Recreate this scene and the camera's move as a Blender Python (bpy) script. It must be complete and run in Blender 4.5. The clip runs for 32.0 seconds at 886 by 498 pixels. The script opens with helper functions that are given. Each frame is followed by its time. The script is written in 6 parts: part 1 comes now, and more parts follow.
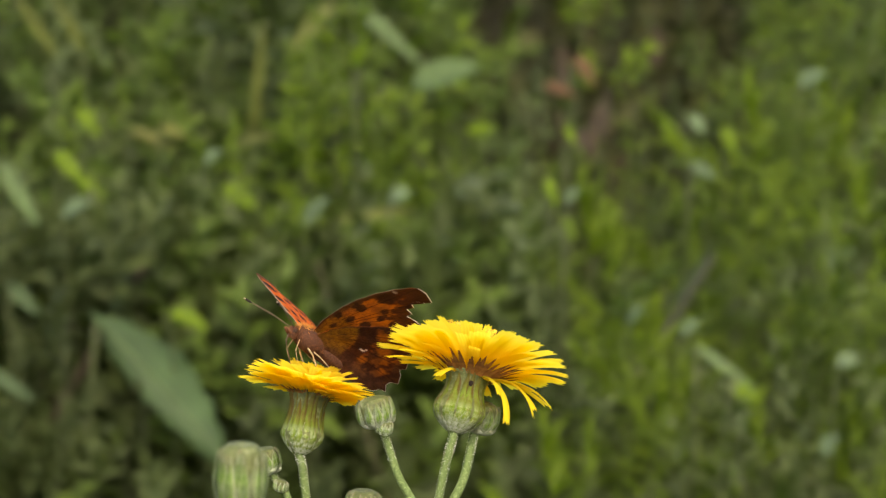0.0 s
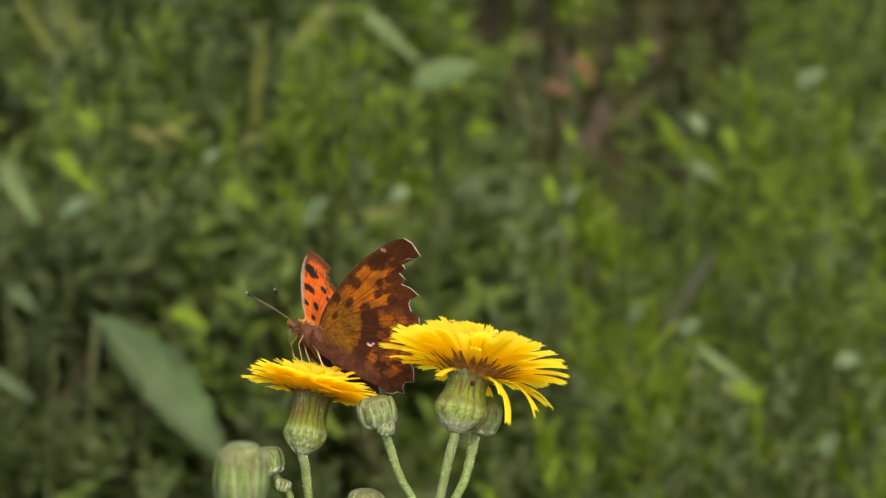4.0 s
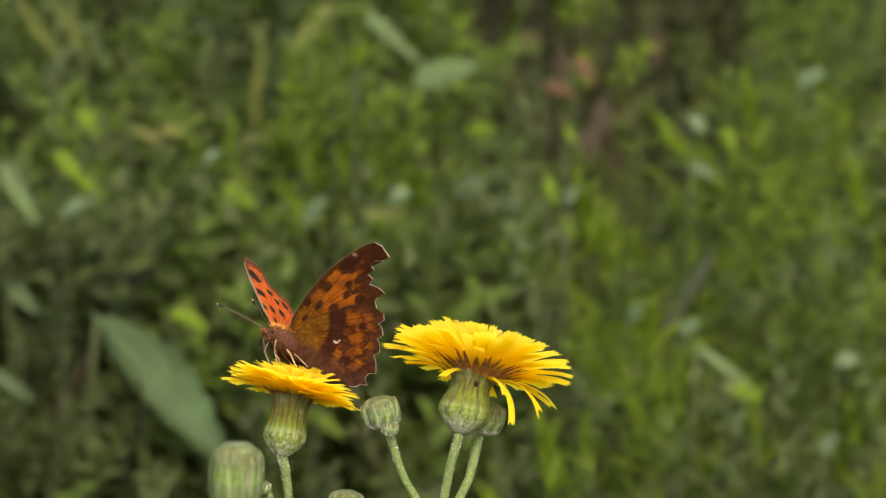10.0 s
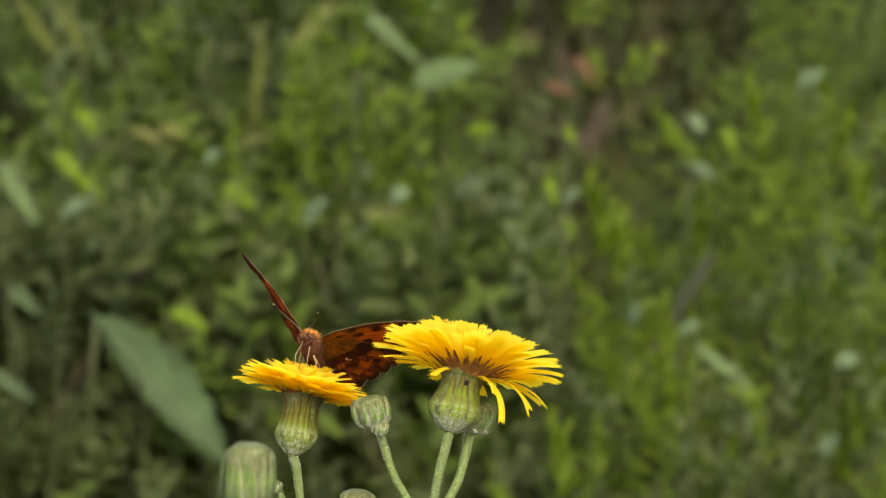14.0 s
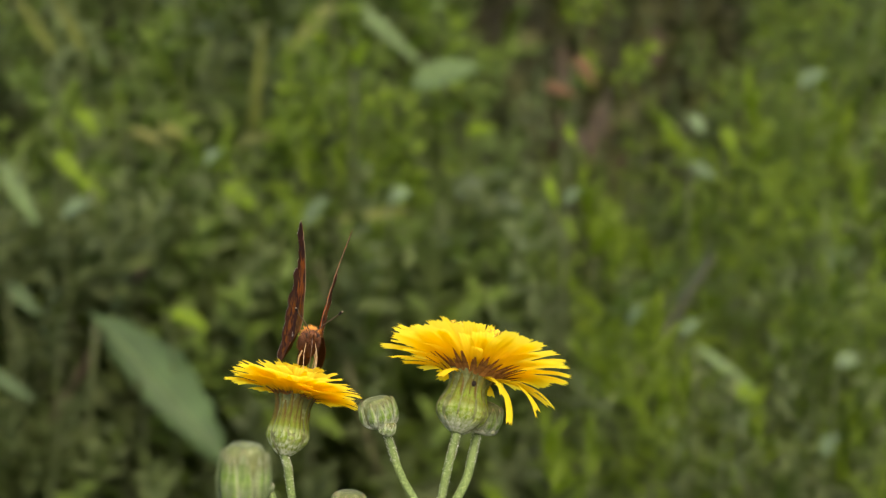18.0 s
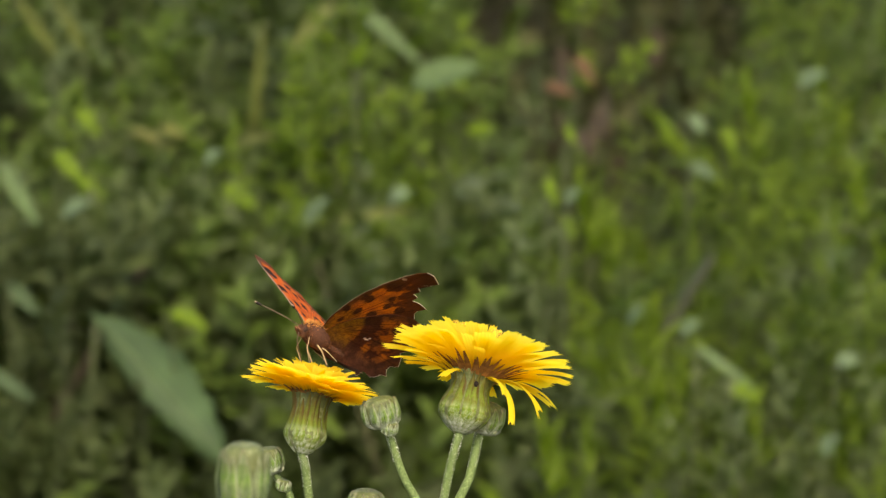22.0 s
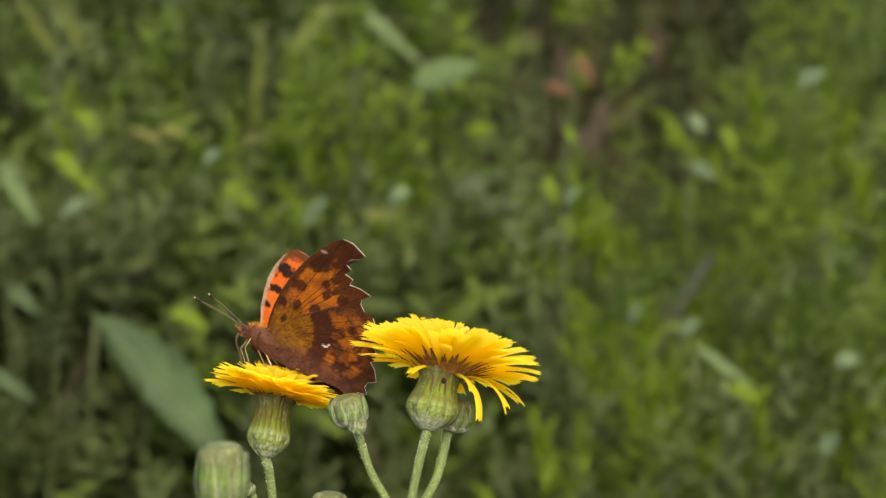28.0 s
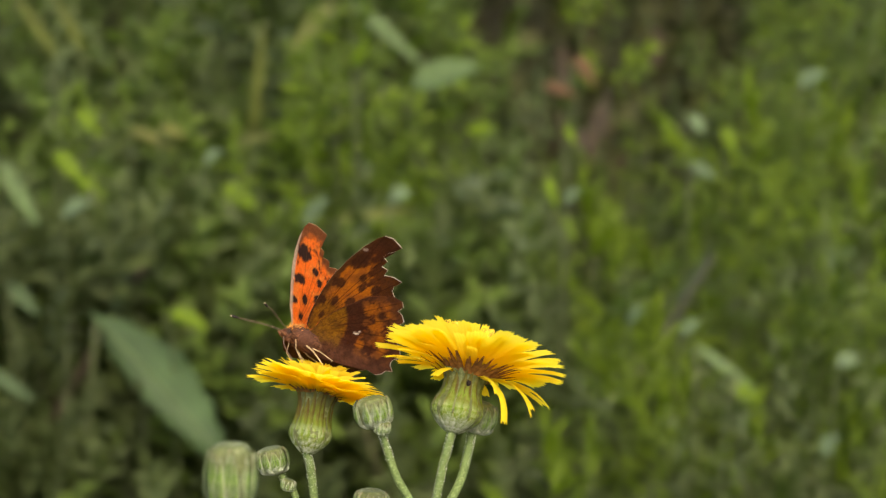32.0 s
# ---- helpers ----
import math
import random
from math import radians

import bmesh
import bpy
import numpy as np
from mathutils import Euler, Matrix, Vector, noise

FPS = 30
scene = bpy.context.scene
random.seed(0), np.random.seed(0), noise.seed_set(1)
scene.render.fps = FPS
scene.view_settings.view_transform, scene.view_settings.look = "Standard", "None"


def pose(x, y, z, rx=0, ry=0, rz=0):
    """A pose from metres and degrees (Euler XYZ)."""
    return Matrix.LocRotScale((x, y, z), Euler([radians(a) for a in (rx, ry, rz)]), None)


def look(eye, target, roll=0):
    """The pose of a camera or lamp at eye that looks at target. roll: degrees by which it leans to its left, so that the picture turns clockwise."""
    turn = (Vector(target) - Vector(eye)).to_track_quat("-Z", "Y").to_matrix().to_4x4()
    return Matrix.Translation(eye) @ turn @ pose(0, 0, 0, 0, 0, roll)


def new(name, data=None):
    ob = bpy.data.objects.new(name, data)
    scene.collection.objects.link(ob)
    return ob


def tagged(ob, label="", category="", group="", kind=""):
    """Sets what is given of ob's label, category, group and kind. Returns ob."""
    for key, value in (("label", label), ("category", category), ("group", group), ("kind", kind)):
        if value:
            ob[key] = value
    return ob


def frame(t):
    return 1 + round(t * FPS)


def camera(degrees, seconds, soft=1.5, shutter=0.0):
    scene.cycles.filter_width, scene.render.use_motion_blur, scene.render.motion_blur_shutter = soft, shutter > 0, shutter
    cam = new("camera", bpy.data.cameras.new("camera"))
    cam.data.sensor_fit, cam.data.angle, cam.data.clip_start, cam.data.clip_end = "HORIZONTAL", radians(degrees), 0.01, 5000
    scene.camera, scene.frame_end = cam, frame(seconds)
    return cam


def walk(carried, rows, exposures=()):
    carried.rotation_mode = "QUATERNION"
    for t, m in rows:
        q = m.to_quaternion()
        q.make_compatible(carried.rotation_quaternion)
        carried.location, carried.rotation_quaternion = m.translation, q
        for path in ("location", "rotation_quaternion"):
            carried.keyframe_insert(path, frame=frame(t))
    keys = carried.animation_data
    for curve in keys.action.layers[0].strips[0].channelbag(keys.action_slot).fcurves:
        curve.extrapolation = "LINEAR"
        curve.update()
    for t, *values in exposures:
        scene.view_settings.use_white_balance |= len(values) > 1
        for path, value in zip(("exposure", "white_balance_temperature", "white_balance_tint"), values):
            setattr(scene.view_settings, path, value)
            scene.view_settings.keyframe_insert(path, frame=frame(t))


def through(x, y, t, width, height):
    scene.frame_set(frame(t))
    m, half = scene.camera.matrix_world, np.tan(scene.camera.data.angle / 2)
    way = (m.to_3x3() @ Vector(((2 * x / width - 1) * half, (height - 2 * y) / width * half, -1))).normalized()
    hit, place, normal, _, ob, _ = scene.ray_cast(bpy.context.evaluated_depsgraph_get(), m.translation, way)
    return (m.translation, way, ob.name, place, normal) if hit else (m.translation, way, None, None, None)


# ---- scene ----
# Macro view of a comma butterfly on sow-thistle heads before a herb-covered bank.
MM = 0.001
PITCH = radians(10)
FOCUS = 0.55
MIDDLE = Vector((0, 0, 0.85))
AHEAD = Vector((0, math.cos(PITCH), -math.sin(PITCH)))

# ---- camera ----
cam = camera(18, 32.0, soft=1.3)
eye = MIDDLE - AHEAD * FOCUS
cam.data.dof.use_dof = True
cam.data.dof.focus_distance = 0.55
cam.data.dof.aperture_fstop = 27
walk(cam, [(0.0, look(eye, MIDDLE)), (32.0, look(eye, MIDDLE))], exposures=[(0.0, 1.48, 7450, 16), (32.0, 1.48, 7450, 16)])

# ---- light ----
SUN_HEIGHT, SUN_TURN = radians(46), radians(168)
world = bpy.data.worlds.new("sky")
scene.world = world
world.use_nodes = True
sky = world.node_tree.nodes.new("ShaderNodeTexSky")
sky.sky_type = "NISHITA"
sky.sun_disc = False
sky.sun_elevation = SUN_HEIGHT
sky.sun_rotation = SUN_TURN
sky.dust_density = 3.0
back = world.node_tree.nodes["Background"]
back.inputs["Strength"].default_value = 0.15
world.node_tree.links.new(sky.outputs[0], back.inputs[0])
sun = new("sun", bpy.data.lights.new("sun", "SUN"))
sun.data.energy = 1.4
sun.data.angle = radians(38)
sun.data.color = (1.0, 0.95, 0.86)
sun_way = Vector((math.sin(SUN_TURN) * math.cos(SUN_HEIGHT), math.cos(SUN_TURN) * math.cos(SUN_HEIGHT), math.sin(SUN_HEIGHT)))
sun.matrix_world = look(sun_way * 20, (0, 0, 0))


# ---- materials ----
class Nodes:
    """Short hand for a node tree of a material."""

    def __init__(self, name):
        self.mat = bpy.data.materials.new(name)
        self.mat.use_nodes = True
        self.tree = self.mat.node_tree
        self.tree.nodes.clear()
        self.out = self.tree.nodes.new("ShaderNodeOutputMaterial")

    def add(self, kind, props=None, **ins):
        n = self.tree.nodes.new("ShaderNode" + kind)
        for k, v in (props or {}).items():
            if k == "operation":
                n.operation = v
            elif k == "blend_type":
                n.blend_type = v
            elif k == "wave_type":
                n.wave_type = v
            elif k == "bands_direction":
                n.bands_direction = v
            elif k == "attribute_name":
                n.attribute_name = v
        for k, v in ins.items():
            self.put(n, k.replace("_", " "), v)
        return n

    def put(self, n, k, v):
        sock = n.inputs[int(k[1:])] if k[0] == "i" and k[1:].isdigit() else n.inputs[k]
        if isinstance(v, bpy.types.NodeSocket):
            self.tree.links.new(v, sock)
        elif isinstance(v, tuple) and len(v) == 3 and sock.type == "RGBA":
            sock.default_value = (*v, 1)
        else:
            sock.default_value = v

    def ramp(self, fac, stops):
        n = self.add("ValToRGB", Fac=fac)
        e = n.color_ramp.elements
        while len(e) < len(stops):
            e.new(0.5)
        for s, (p, c) in zip(e, stops):
            s.position, s.color = p, (*c, 1) if isinstance(c, tuple) else (c, c, c, 1)
        return n.outputs[0]

    def mix(self, fac, a, b, blend="MIX"):
        n = self.add("MixRGB", {"blend_type": blend}, Fac=fac, Color1=a, Color2=b)
        return n.outputs[0]

    def noise(self, scale, detail=4.0, rough=0.6, coord="Object"):
        c = self.add("TexCoord")
        n = self.add("TexNoise", Vector=c.outputs[coord], Scale=scale, Detail=detail, Roughness=rough)
        return n.outputs["Fac"]

    def bump(self, height, strength, distance):
        return self.add("Bump", Height=height, Strength=strength, Distance=distance).outputs[0]

    def leafy(self, colour, normal=None, through=0.35, rough=0.5, gloss=0.35, warm=(1.0, 1.0, 1.0), gamma=1.0):
        """A thin living sheet: gloss and body colour, and light that passes through it."""
        p = self.add("BsdfPrincipled", Base_Color=colour, Roughness=rough, Specular_IOR_Level=gloss)
        pale = self.add("Gamma", Color=colour, Gamma=gamma).outputs[0]
        t = self.add("BsdfTranslucent", Color=self.mix(1.0, pale, warm, "MULTIPLY"))
        if normal:
            self.put(p, "Normal", normal)
            self.put(t, "Normal", normal)
        m = self.add("MixShader", Fac=through, i1=p.outputs[0], i2=t.outputs[0])
        self.tree.links.new(m.outputs[0], self.out.inputs[0])
        return self.mat

    def solid(self, colour, rough=0.6, normal=None, gloss=0.5):
        p = self.add("BsdfPrincipled", Base_Color=colour, Roughness=rough, Specular_IOR_Level=gloss)
        if normal:
            self.put(p, "Normal", normal)
        self.tree.links.new(p.outputs[0], self.out.inputs[0])
        return self.mat


def leaf_material(name, dark, light, through=0.4, rough=0.5, gloss=0.2, grain=120.0, island=False):
    n = Nodes(name)
    piece = n.add("NewGeometry").outputs["Random Per Island"]
    whole = n.add("ObjectInfo").outputs["Random"]
    r = piece if island else n.mix(0.5, piece, whole)
    body = n.mix(r, dark, light)
    blot = n.ramp(n.noise(grain, 5.0), [(0.3, 0.62), (0.7, 1.15)])
    colour = n.mix(1.0, body, blot, "MULTIPLY")
    uv = n.add("TexCoord").outputs["UV"]
    wave = n.add("TexWave", {"wave_type": "BANDS", "bands_direction": "DIAGONAL"}, Vector=uv, Scale=4.0, Distortion=1.5)
    return n.leafy(colour, n.bump(wave.outputs["Fac"], 0.3, 0.001), through, rough, gloss, (1.12, 1.25, 0.6))


def petal_material(name="yellow_petal", streak=0.0):
    n = Nodes(name)
    uv = n.add("SeparateXYZ", Vector=n.add("TexCoord").outputs["UV"])
    lines = n.add("MapRange", Value=n.add("Math", {"operation": "SINE"}, i0=n.add("Math", {"operation": "MULTIPLY"}, i0=uv.outputs[0], i1=26.0).outputs[0]).outputs[0], From_Min=-1.0)
    r = n.add("ObjectInfo").outputs["Random"]
    base = n.mix(r, (0.94, 0.685, 0.030), (0.95, 0.735, 0.040))
    length = n.ramp(uv.outputs[1], [(0.0, (0.9, 0.75, 0.6)), (0.2, (1.0, 0.96, 0.95)), (1.0, (1.0, 1.0, 1.0))])
    colour = n.mix(1.0, base, length, "MULTIPLY")
    colour = n.mix(0.12, colour, n.ramp(n.noise(900.0), [(0.3, (0.85, 0.58, 0.02)), (0.7, (0.96, 0.76, 0.06))]))
    if streak:
        near_root = n.ramp(uv.outputs[1], [(0.0, 1.0), (0.14, 0.8), (0.30, 0.0)])
        middle = n.ramp(uv.outputs[0], [(0.05, 0.1), (0.35, 1.0), (0.65, 1.0), (0.95, 0.1)])
        stain = n.add("Math", {"operation": "MULTIPLY"}, i0=near_root, i1=middle)
        stain = n.add("Math", {"operation": "MULTIPLY"}, i0=stain.outputs[0], i1=n.ramp(n.add("ObjectInfo").outputs["Random"], [(0.1, streak * 0.35), (0.6, streak)]))
        colour = n.mix(stain.outputs[0], colour, (0.055, 0.017, 0.004))
    return n.leafy(colour, n.bump(lines.outputs[0], 0.1, 0.0002), 0.62, 0.75, 0.05, (1.03, 1.08, 0.8), 0.80)


def bract_material(name="green_bract", closed=False):
    """Fresh green bracts: pale rims, a darker keel, white wool towards the stalk, brown tips and specks."""
    n = Nodes(name)
    uv = n.add("SeparateXYZ", Vector=n.add("TexCoord").outputs["UV"])
    green, deep, rim = ((0.105, 0.190, 0.024), (0.020, 0.042, 0.006), (0.25, 0.30, 0.15)) if closed else ((0.115, 0.180, 0.016), (0.072, 0.116, 0.010), (0.160, 0.215, 0.036))
    if closed:
        across = n.ramp(uv.outputs[0], [(0.0, deep), (0.10, rim), (0.28, green), (0.42, green), (0.5, deep), (0.58, green), (0.74, green), (0.90, rim), (1.0, deep)])
    else:
        across = n.ramp(uv.outputs[0], [(0.0, (0.075, 0.095, 0.020)), (0.12, deep), (0.34, green), (0.46, rim), (0.60, green), (0.88, deep), (1.0, (0.075, 0.095, 0.020))])
    across = n.mix(n.ramp(n.noise(240.0, 3.0), [(0.40, 0.0), (0.62, 0.7)]), across, deep)
    across = n.mix(n.ramp(n.noise(620.0, 5.0, 0.7), [(0.45, 0.0), (0.66, 0.35)]), across, (0.15, 0.20, 0.085) if closed else (0.155, 0.205, 0.030))
    high = n.add("SeparateXYZ", Vector=n.add("TexCoord").outputs["Object"]).outputs[2]
    tip = n.ramp(uv.outputs[1], [(0.0, 0.0), (0.68, 0.05), (0.97, 0.5 if closed else 0.9)])
    blot = n.ramp(n.noise(420.0, 4.0), [(0.42, 0.25), (0.62, 1.0)])
    brown = n.add("Math", {"operation": "MULTIPLY"}, i0=tip, i1=blot)
    colour = n.mix(brown.outputs[0], across, (0.24, 0.15, 0.115) if closed else (0.15, 0.075, 0.022))
    if not closed:
        neck = n.add("MapRange", Value=high, From_Min=0.0045, From_Max=0.0080, To_Max=1.0).outputs[0]
        streak = n.add("TexNoise", Vector=n.add("Mapping", Vector=n.add("TexCoord").outputs["Object"], Scale=(1.0, 1.0, 0.16)).outputs[0], Scale=640.0, Detail=4.0).outputs["Fac"]
        lines = n.add("Math", {"operation": "MULTIPLY"}, i0=neck, i1=n.ramp(streak, [(0.48, 0.0), (0.60, 0.9)]))
        colour = n.mix(lines.outputs[0], colour, (0.075, 0.045, 0.012))
        top = n.add("MapRange", Value=high, From_Min=0.0070, From_Max=0.0115, To_Max=0.7).outputs[0]
        colour = n.mix(top, colour, (0.095, 0.066, 0.016))
    speck = n.ramp(n.noise(700.0, 2.0, 0.4), [(0.70, 0.0), (0.74, 0.85)])
    colour = n.mix(speck, colour, (0.06, 0.04, 0.02))
    wool_at = n.add("MapRange", Value=high, From_Min=0.0012, From_Max=0.0042 if closed else 0.0056, To_Min=0.85, To_Max=0.15 if closed else 0.05).outputs[0]
    fluff = n.ramp(n.mix(0.4, n.noise(520.0, 5.0, 0.7), n.noise(1900.0, 5.0, 0.8)), [(0.44, 0.0), (0.58, 0.8)])
    wool = n.add("Math", {"operation": "MULTIPLY"}, i0=wool_at, i1=fluff)
    colour = n.mix(wool.outputs[0], colour, (0.50, 0.55, 0.44))
    return n.leafy(colour, n.bump(n.noise(1500.0, 5.0), 0.7, 0.0003), 0.2, 0.75, 0.06)


def core_material():
    n = Nodes("involucre_green")
    colour = n.ramp(n.noise(700.0, 5.0), [(0.3, (0.036, 0.046, 0.010)), (0.52, (0.080, 0.100, 0.022)), (0.68, (0.17, 0.19, 0.09))])
    return n.solid(colour, 0.7, n.bump(n.noise(1800.0), 0.5, 0.0003))


def stem_material(name="woolly_stem", a=(0.046, 0.084, 0.016), b=(0.115, 0.168, 0.050), scale=2600.0):
    n = Nodes(name)
    colour = n.ramp(n.noise(scale, 6.0, 0.7), [(0.34, a), (0.54, b), (0.66, tuple(min(1, c * 1.5 + 0.03) for c in b))])
    return n.solid(colour, 0.7, n.bump(n.noise(scale * 2.2), 0.6, 0.0003), 0.3)


def wing_material():
    n = Nodes("butterfly_wing")
    c = n.add("Attribute", {"attribute_name": "markings"}).outputs["Color"]
    scales = n.ramp(n.noise(2600.0, 3.0, 0.7), [(0.3, 0.72), (0.7, 1.2)])
    broad = n.ramp(n.noise(330.0, 4.0, 0.6), [(0.3, 0.78), (0.7, 1.15)])
    colour = n.mix(1.0, n.mix(1.0, c, scales, "MULTIPLY"), n.mix(1.0, broad, (0.74, 0.72, 0.76), "MULTIPLY"), "MULTIPLY")
    return n.leafy(colour, n.bump(n.noise(1300.0, 4.0), 0.45, 0.0002), 0.45, 0.65, 0.08, (1.75, 1.8, 1.0), 0.9)


def plain(name, colour, rough=0.6, scale=600.0, spread=0.3, relief=0.4, gloss=0.5):
    n = Nodes(name)
    lo = tuple(c * (1 - spread) for c in colour)
    hi = tuple(min(1.0, c * (1 + spread)) for c in colour)
    f = n.noise(scale, 5.0)
    return n.solid(n.ramp(f, [(0.3, lo), (0.7, hi)]), rough, n.bump(f, relief, 0.0004), gloss)


PETAL = petal_material()
PETAL_OUTER = petal_material("brown_streaked_petal", 0.6)
BRACT = bract_material()
BUD_BRACT = bract_material("bud_bract", True)
CORE = core_material()
STEM = stem_material()
WOOL = plain("white_wool", (0.62, 0.66, 0.55), 0.9)
WING = wing_material()
BODY = plain("brown_fur", (0.072, 0.032, 0.018), 0.9, 2200.0, 0.35, 0.4, 0.08)
FUR = plain("russet_hair", (0.135, 0.058, 0.027), 0.9, 900.0, 0.4, 0.2, 0.08)
GOLD = plain("golden_hair", (0.55, 0.24, 0.05), 0.8, 900.0, 0.3, 0.2, 0.1)
STREAK = plain("dark_bract_tip", (0.19, 0.08, 0.015), 0.8, 900.0, 0.5, 0.4, 0.2)
EYE = plain("dark_eye", (0.03, 0.017, 0.011), 0.7, 2000.0, 0.3, 0.1, 0.1)
LEG = plain("pale_leg", (0.30, 0.21, 0.10), 0.6, 1500.0, 0.25)
TONGUE = plain("dark_tongue", (0.09, 0.05, 0.025), 0.5, 1500.0, 0.3)
FEELER = plain("dark_feeler", (0.018, 0.013, 0.01), 0.7, 1500.0, 0.4, 0.3, 0.15)
SHAFT = plain("brown_shaft", (0.11, 0.08, 0.05), 0.7, 3000.0, 0.7, 0.3, 0.15)
STYLE = plain("yellow_style", (0.70, 0.44, 0.02), 0.6, 1500.0, 0.3)
CLUBTIP = plain("pale_tip", (0.38, 0.30, 0.18), 0.6)
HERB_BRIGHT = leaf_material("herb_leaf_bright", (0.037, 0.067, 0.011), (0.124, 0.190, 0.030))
# Lighter copy of the bright herb leaf: sunlight put into the colour.
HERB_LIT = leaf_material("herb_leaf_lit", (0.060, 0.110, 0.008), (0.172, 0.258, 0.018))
# Darker copy of the oval herb leaf, with shade put into its colour.
HERB_SHADED = leaf_material("herb_leaf_shaded", (0.031, 0.047, 0.014), (0.080, 0.110, 0.033))
HERB_GREY = leaf_material("herb_leaf_grey", (0.054, 0.082, 0.026), (0.138, 0.182, 0.064), 0.3, 0.5, 0.2)
BIGLEAF = leaf_material("broad_leaf", (0.032, 0.062, 0.020), (0.044, 0.078, 0.028), 0.12, 0.45, 0.16, 28.0)
HERB_STEM = stem_material("herb_stem", (0.022, 0.034, 0.009), (0.04, 0.055, 0.015), 150.0)
DARK_STALK = stem_material("dark_stalk", (0.014, 0.016, 0.008), (0.026, 0.027, 0.014), 120.0)
STRAW = stem_material("straw_stalk", (0.05, 0.05, 0.022), (0.09, 0.088, 0.042), 120.0)
RUST = leaf_material("withered_leaf", (0.068, 0.036, 0.014), (0.100, 0.052, 0.019), 0.3)
DEAD = leaf_material("dead_leaf", (0.028, 0.022, 0.012), (0.048, 0.036, 0.019), 0.2)
GRASS = leaf_material("grass_blade", (0.034, 0.040, 0.012), (0.095, 0.100, 0.032), 0.3, 0.6, 0.15, 40.0, True)
UNDER = leaf_material("low_foliage", (0.030, 0.034, 0.012), (0.074, 0.080, 0.026), 0.3, 0.6, 0.15, 60.0, True)


def soil_material():
    n = Nodes("mossy_soil")
    a = n.ramp(n.noise(9.0, 8.0), [(0.35, (0.016, 0.015, 0.008)), (0.55, (0.021, 0.026, 0.009)), (0.7, (0.028, 0.042, 0.011))])
    b = n.ramp(n.noise(160.0, 6.0), [(0.3, 0.6), (0.7, 1.3)])
    return n.solid(n.mix(1.0, a, b, "MULTIPLY"), 0.95, n.bump(n.noise(120.0, 8.0), 0.9, 0.01), 0.2)


SOIL = soil_material()


# ---- mesh helpers ----
def mesh(name, verts, faces, mat, uvs=None, smooth=True):
    me = bpy.data.meshes.new(name)
    me.from_pydata([tuple(v) for v in verts], [], faces)
    if uvs is not None:
        layer = me.uv_layers.new(name="UVMap")
        idx = np.empty(len(me.loops), dtype=np.int32)
        me.loops.foreach_get("vertex_index", idx)
        layer.data.foreach_set("uv", np.asarray(uvs, dtype=np.float32)[idx].ravel())
    me.polygons.foreach_set("use_smooth", np.full(len(me.polygons), smooth))
    me.materials.append(mat)
    return me


def part(name, me, parent, m=None, label=""):
    ob = new(name, me)
    ob.parent = parent
    if m is not None:
        ob.matrix_basis = m
    if label:
        ob["label"] = label
    return ob


def sheet(grid, uv=None):
    """Vertices, faces and uvs of a grid of points (rows of equal length)."""
    nr, nc = len(grid), len(grid[0])
    verts = [p for row in grid for p in row]
    faces = [(i * nc + j, i * nc + j + 1, (i + 1) * nc + j + 1, (i + 1) * nc + j) for i in range(nr - 1) for j in range(nc - 1)]
    uvs = [(j / (nc - 1), i / (nr - 1)) for i in range(nr) for j in range(nc)]
    return verts, faces, uvs


def tube(points, radii, sides=10, close=True, squash=1.0):
    """Verts, faces, uvs of a round tube through points."""
    pts = [Vector(p) for p in points]
    verts, faces, uvs = [], [], []
    up = Vector((0.13, 0.97, 0.2))
    for i, p in enumerate(pts):
        d = (pts[min(i + 1, len(pts) - 1)] - pts[max(i - 1, 0)]).normalized()
        a = d.cross(up)
        if a.length < 1e-3:
            a = d.cross(Vector((1, 0, 0)))
        a.normalize()
        b = d.cross(a).normalized()
        for k in range(sides):
            w = 2 * math.pi * k / sides
            verts.append(p + radii[i] * (a * math.cos(w) + b * math.sin(w) * squash))
            uvs.append((k / sides, i / (len(pts) - 1)))
    n = len(pts)
    for i in range(n - 1):
        for k in range(sides):
            faces.append((i * sides + k, i * sides + (k + 1) % sides, (i + 1) * sides + (k + 1) % sides, (i + 1) * sides + k))
    if close:
        faces.append(tuple(range(sides))[::-1])
        faces.append(tuple(range((n - 1) * sides, n * sides)))
    return verts, faces, uvs


def curve(ctrl, steps):
    """A smooth line (Catmull-Rom) through the control points."""
    c = [Vector(p) for p in ctrl]
    c = [c[0] * 2 - c[1]] + c + [c[-1] * 2 - c[-2]]
    out = []
    for i in range(1, len(c) - 2):
        for s in range(steps):
            t = s / steps
            p0, p1, p2, p3 = c[i - 1:i + 3]
            out.append(0.5 * ((2 * p1) + (p2 - p0) * t + (2 * p0 - 5 * p1 + 4 * p2 - p3) * t * t + (3 * p1 - p0 - 3 * p2 + p3) * t ** 3))
    out.append(c[-2])
    return out


def lathe(profile, sides=28):
    grid = [[Vector((r * math.cos(2 * math.pi * k / sides), r * math.sin(2 * math.pi * k / sides), z)) * MM for k in range(sides + 1)] for r, z in profile]
    return sheet(grid)


def radius_at(profile, z):
    for (r0, z0), (r1, z1) in zip(profile, profile[1:]):
        if z0 <= z <= z1 and z1 > z0:
            return r0 + (r1 - r0) * (z - z0) / (z1 - z0)
    return profile[-1][0] if z > profile[-1][1] else profile[0][0]


def joined(pieces):
    verts, faces, uvs = [], [], []
    for v, f, u in pieces:
        o = len(verts)
        verts += v
        uvs += u
        faces += [tuple(i + o for i in q) for q in f]
    return verts, faces, uvs


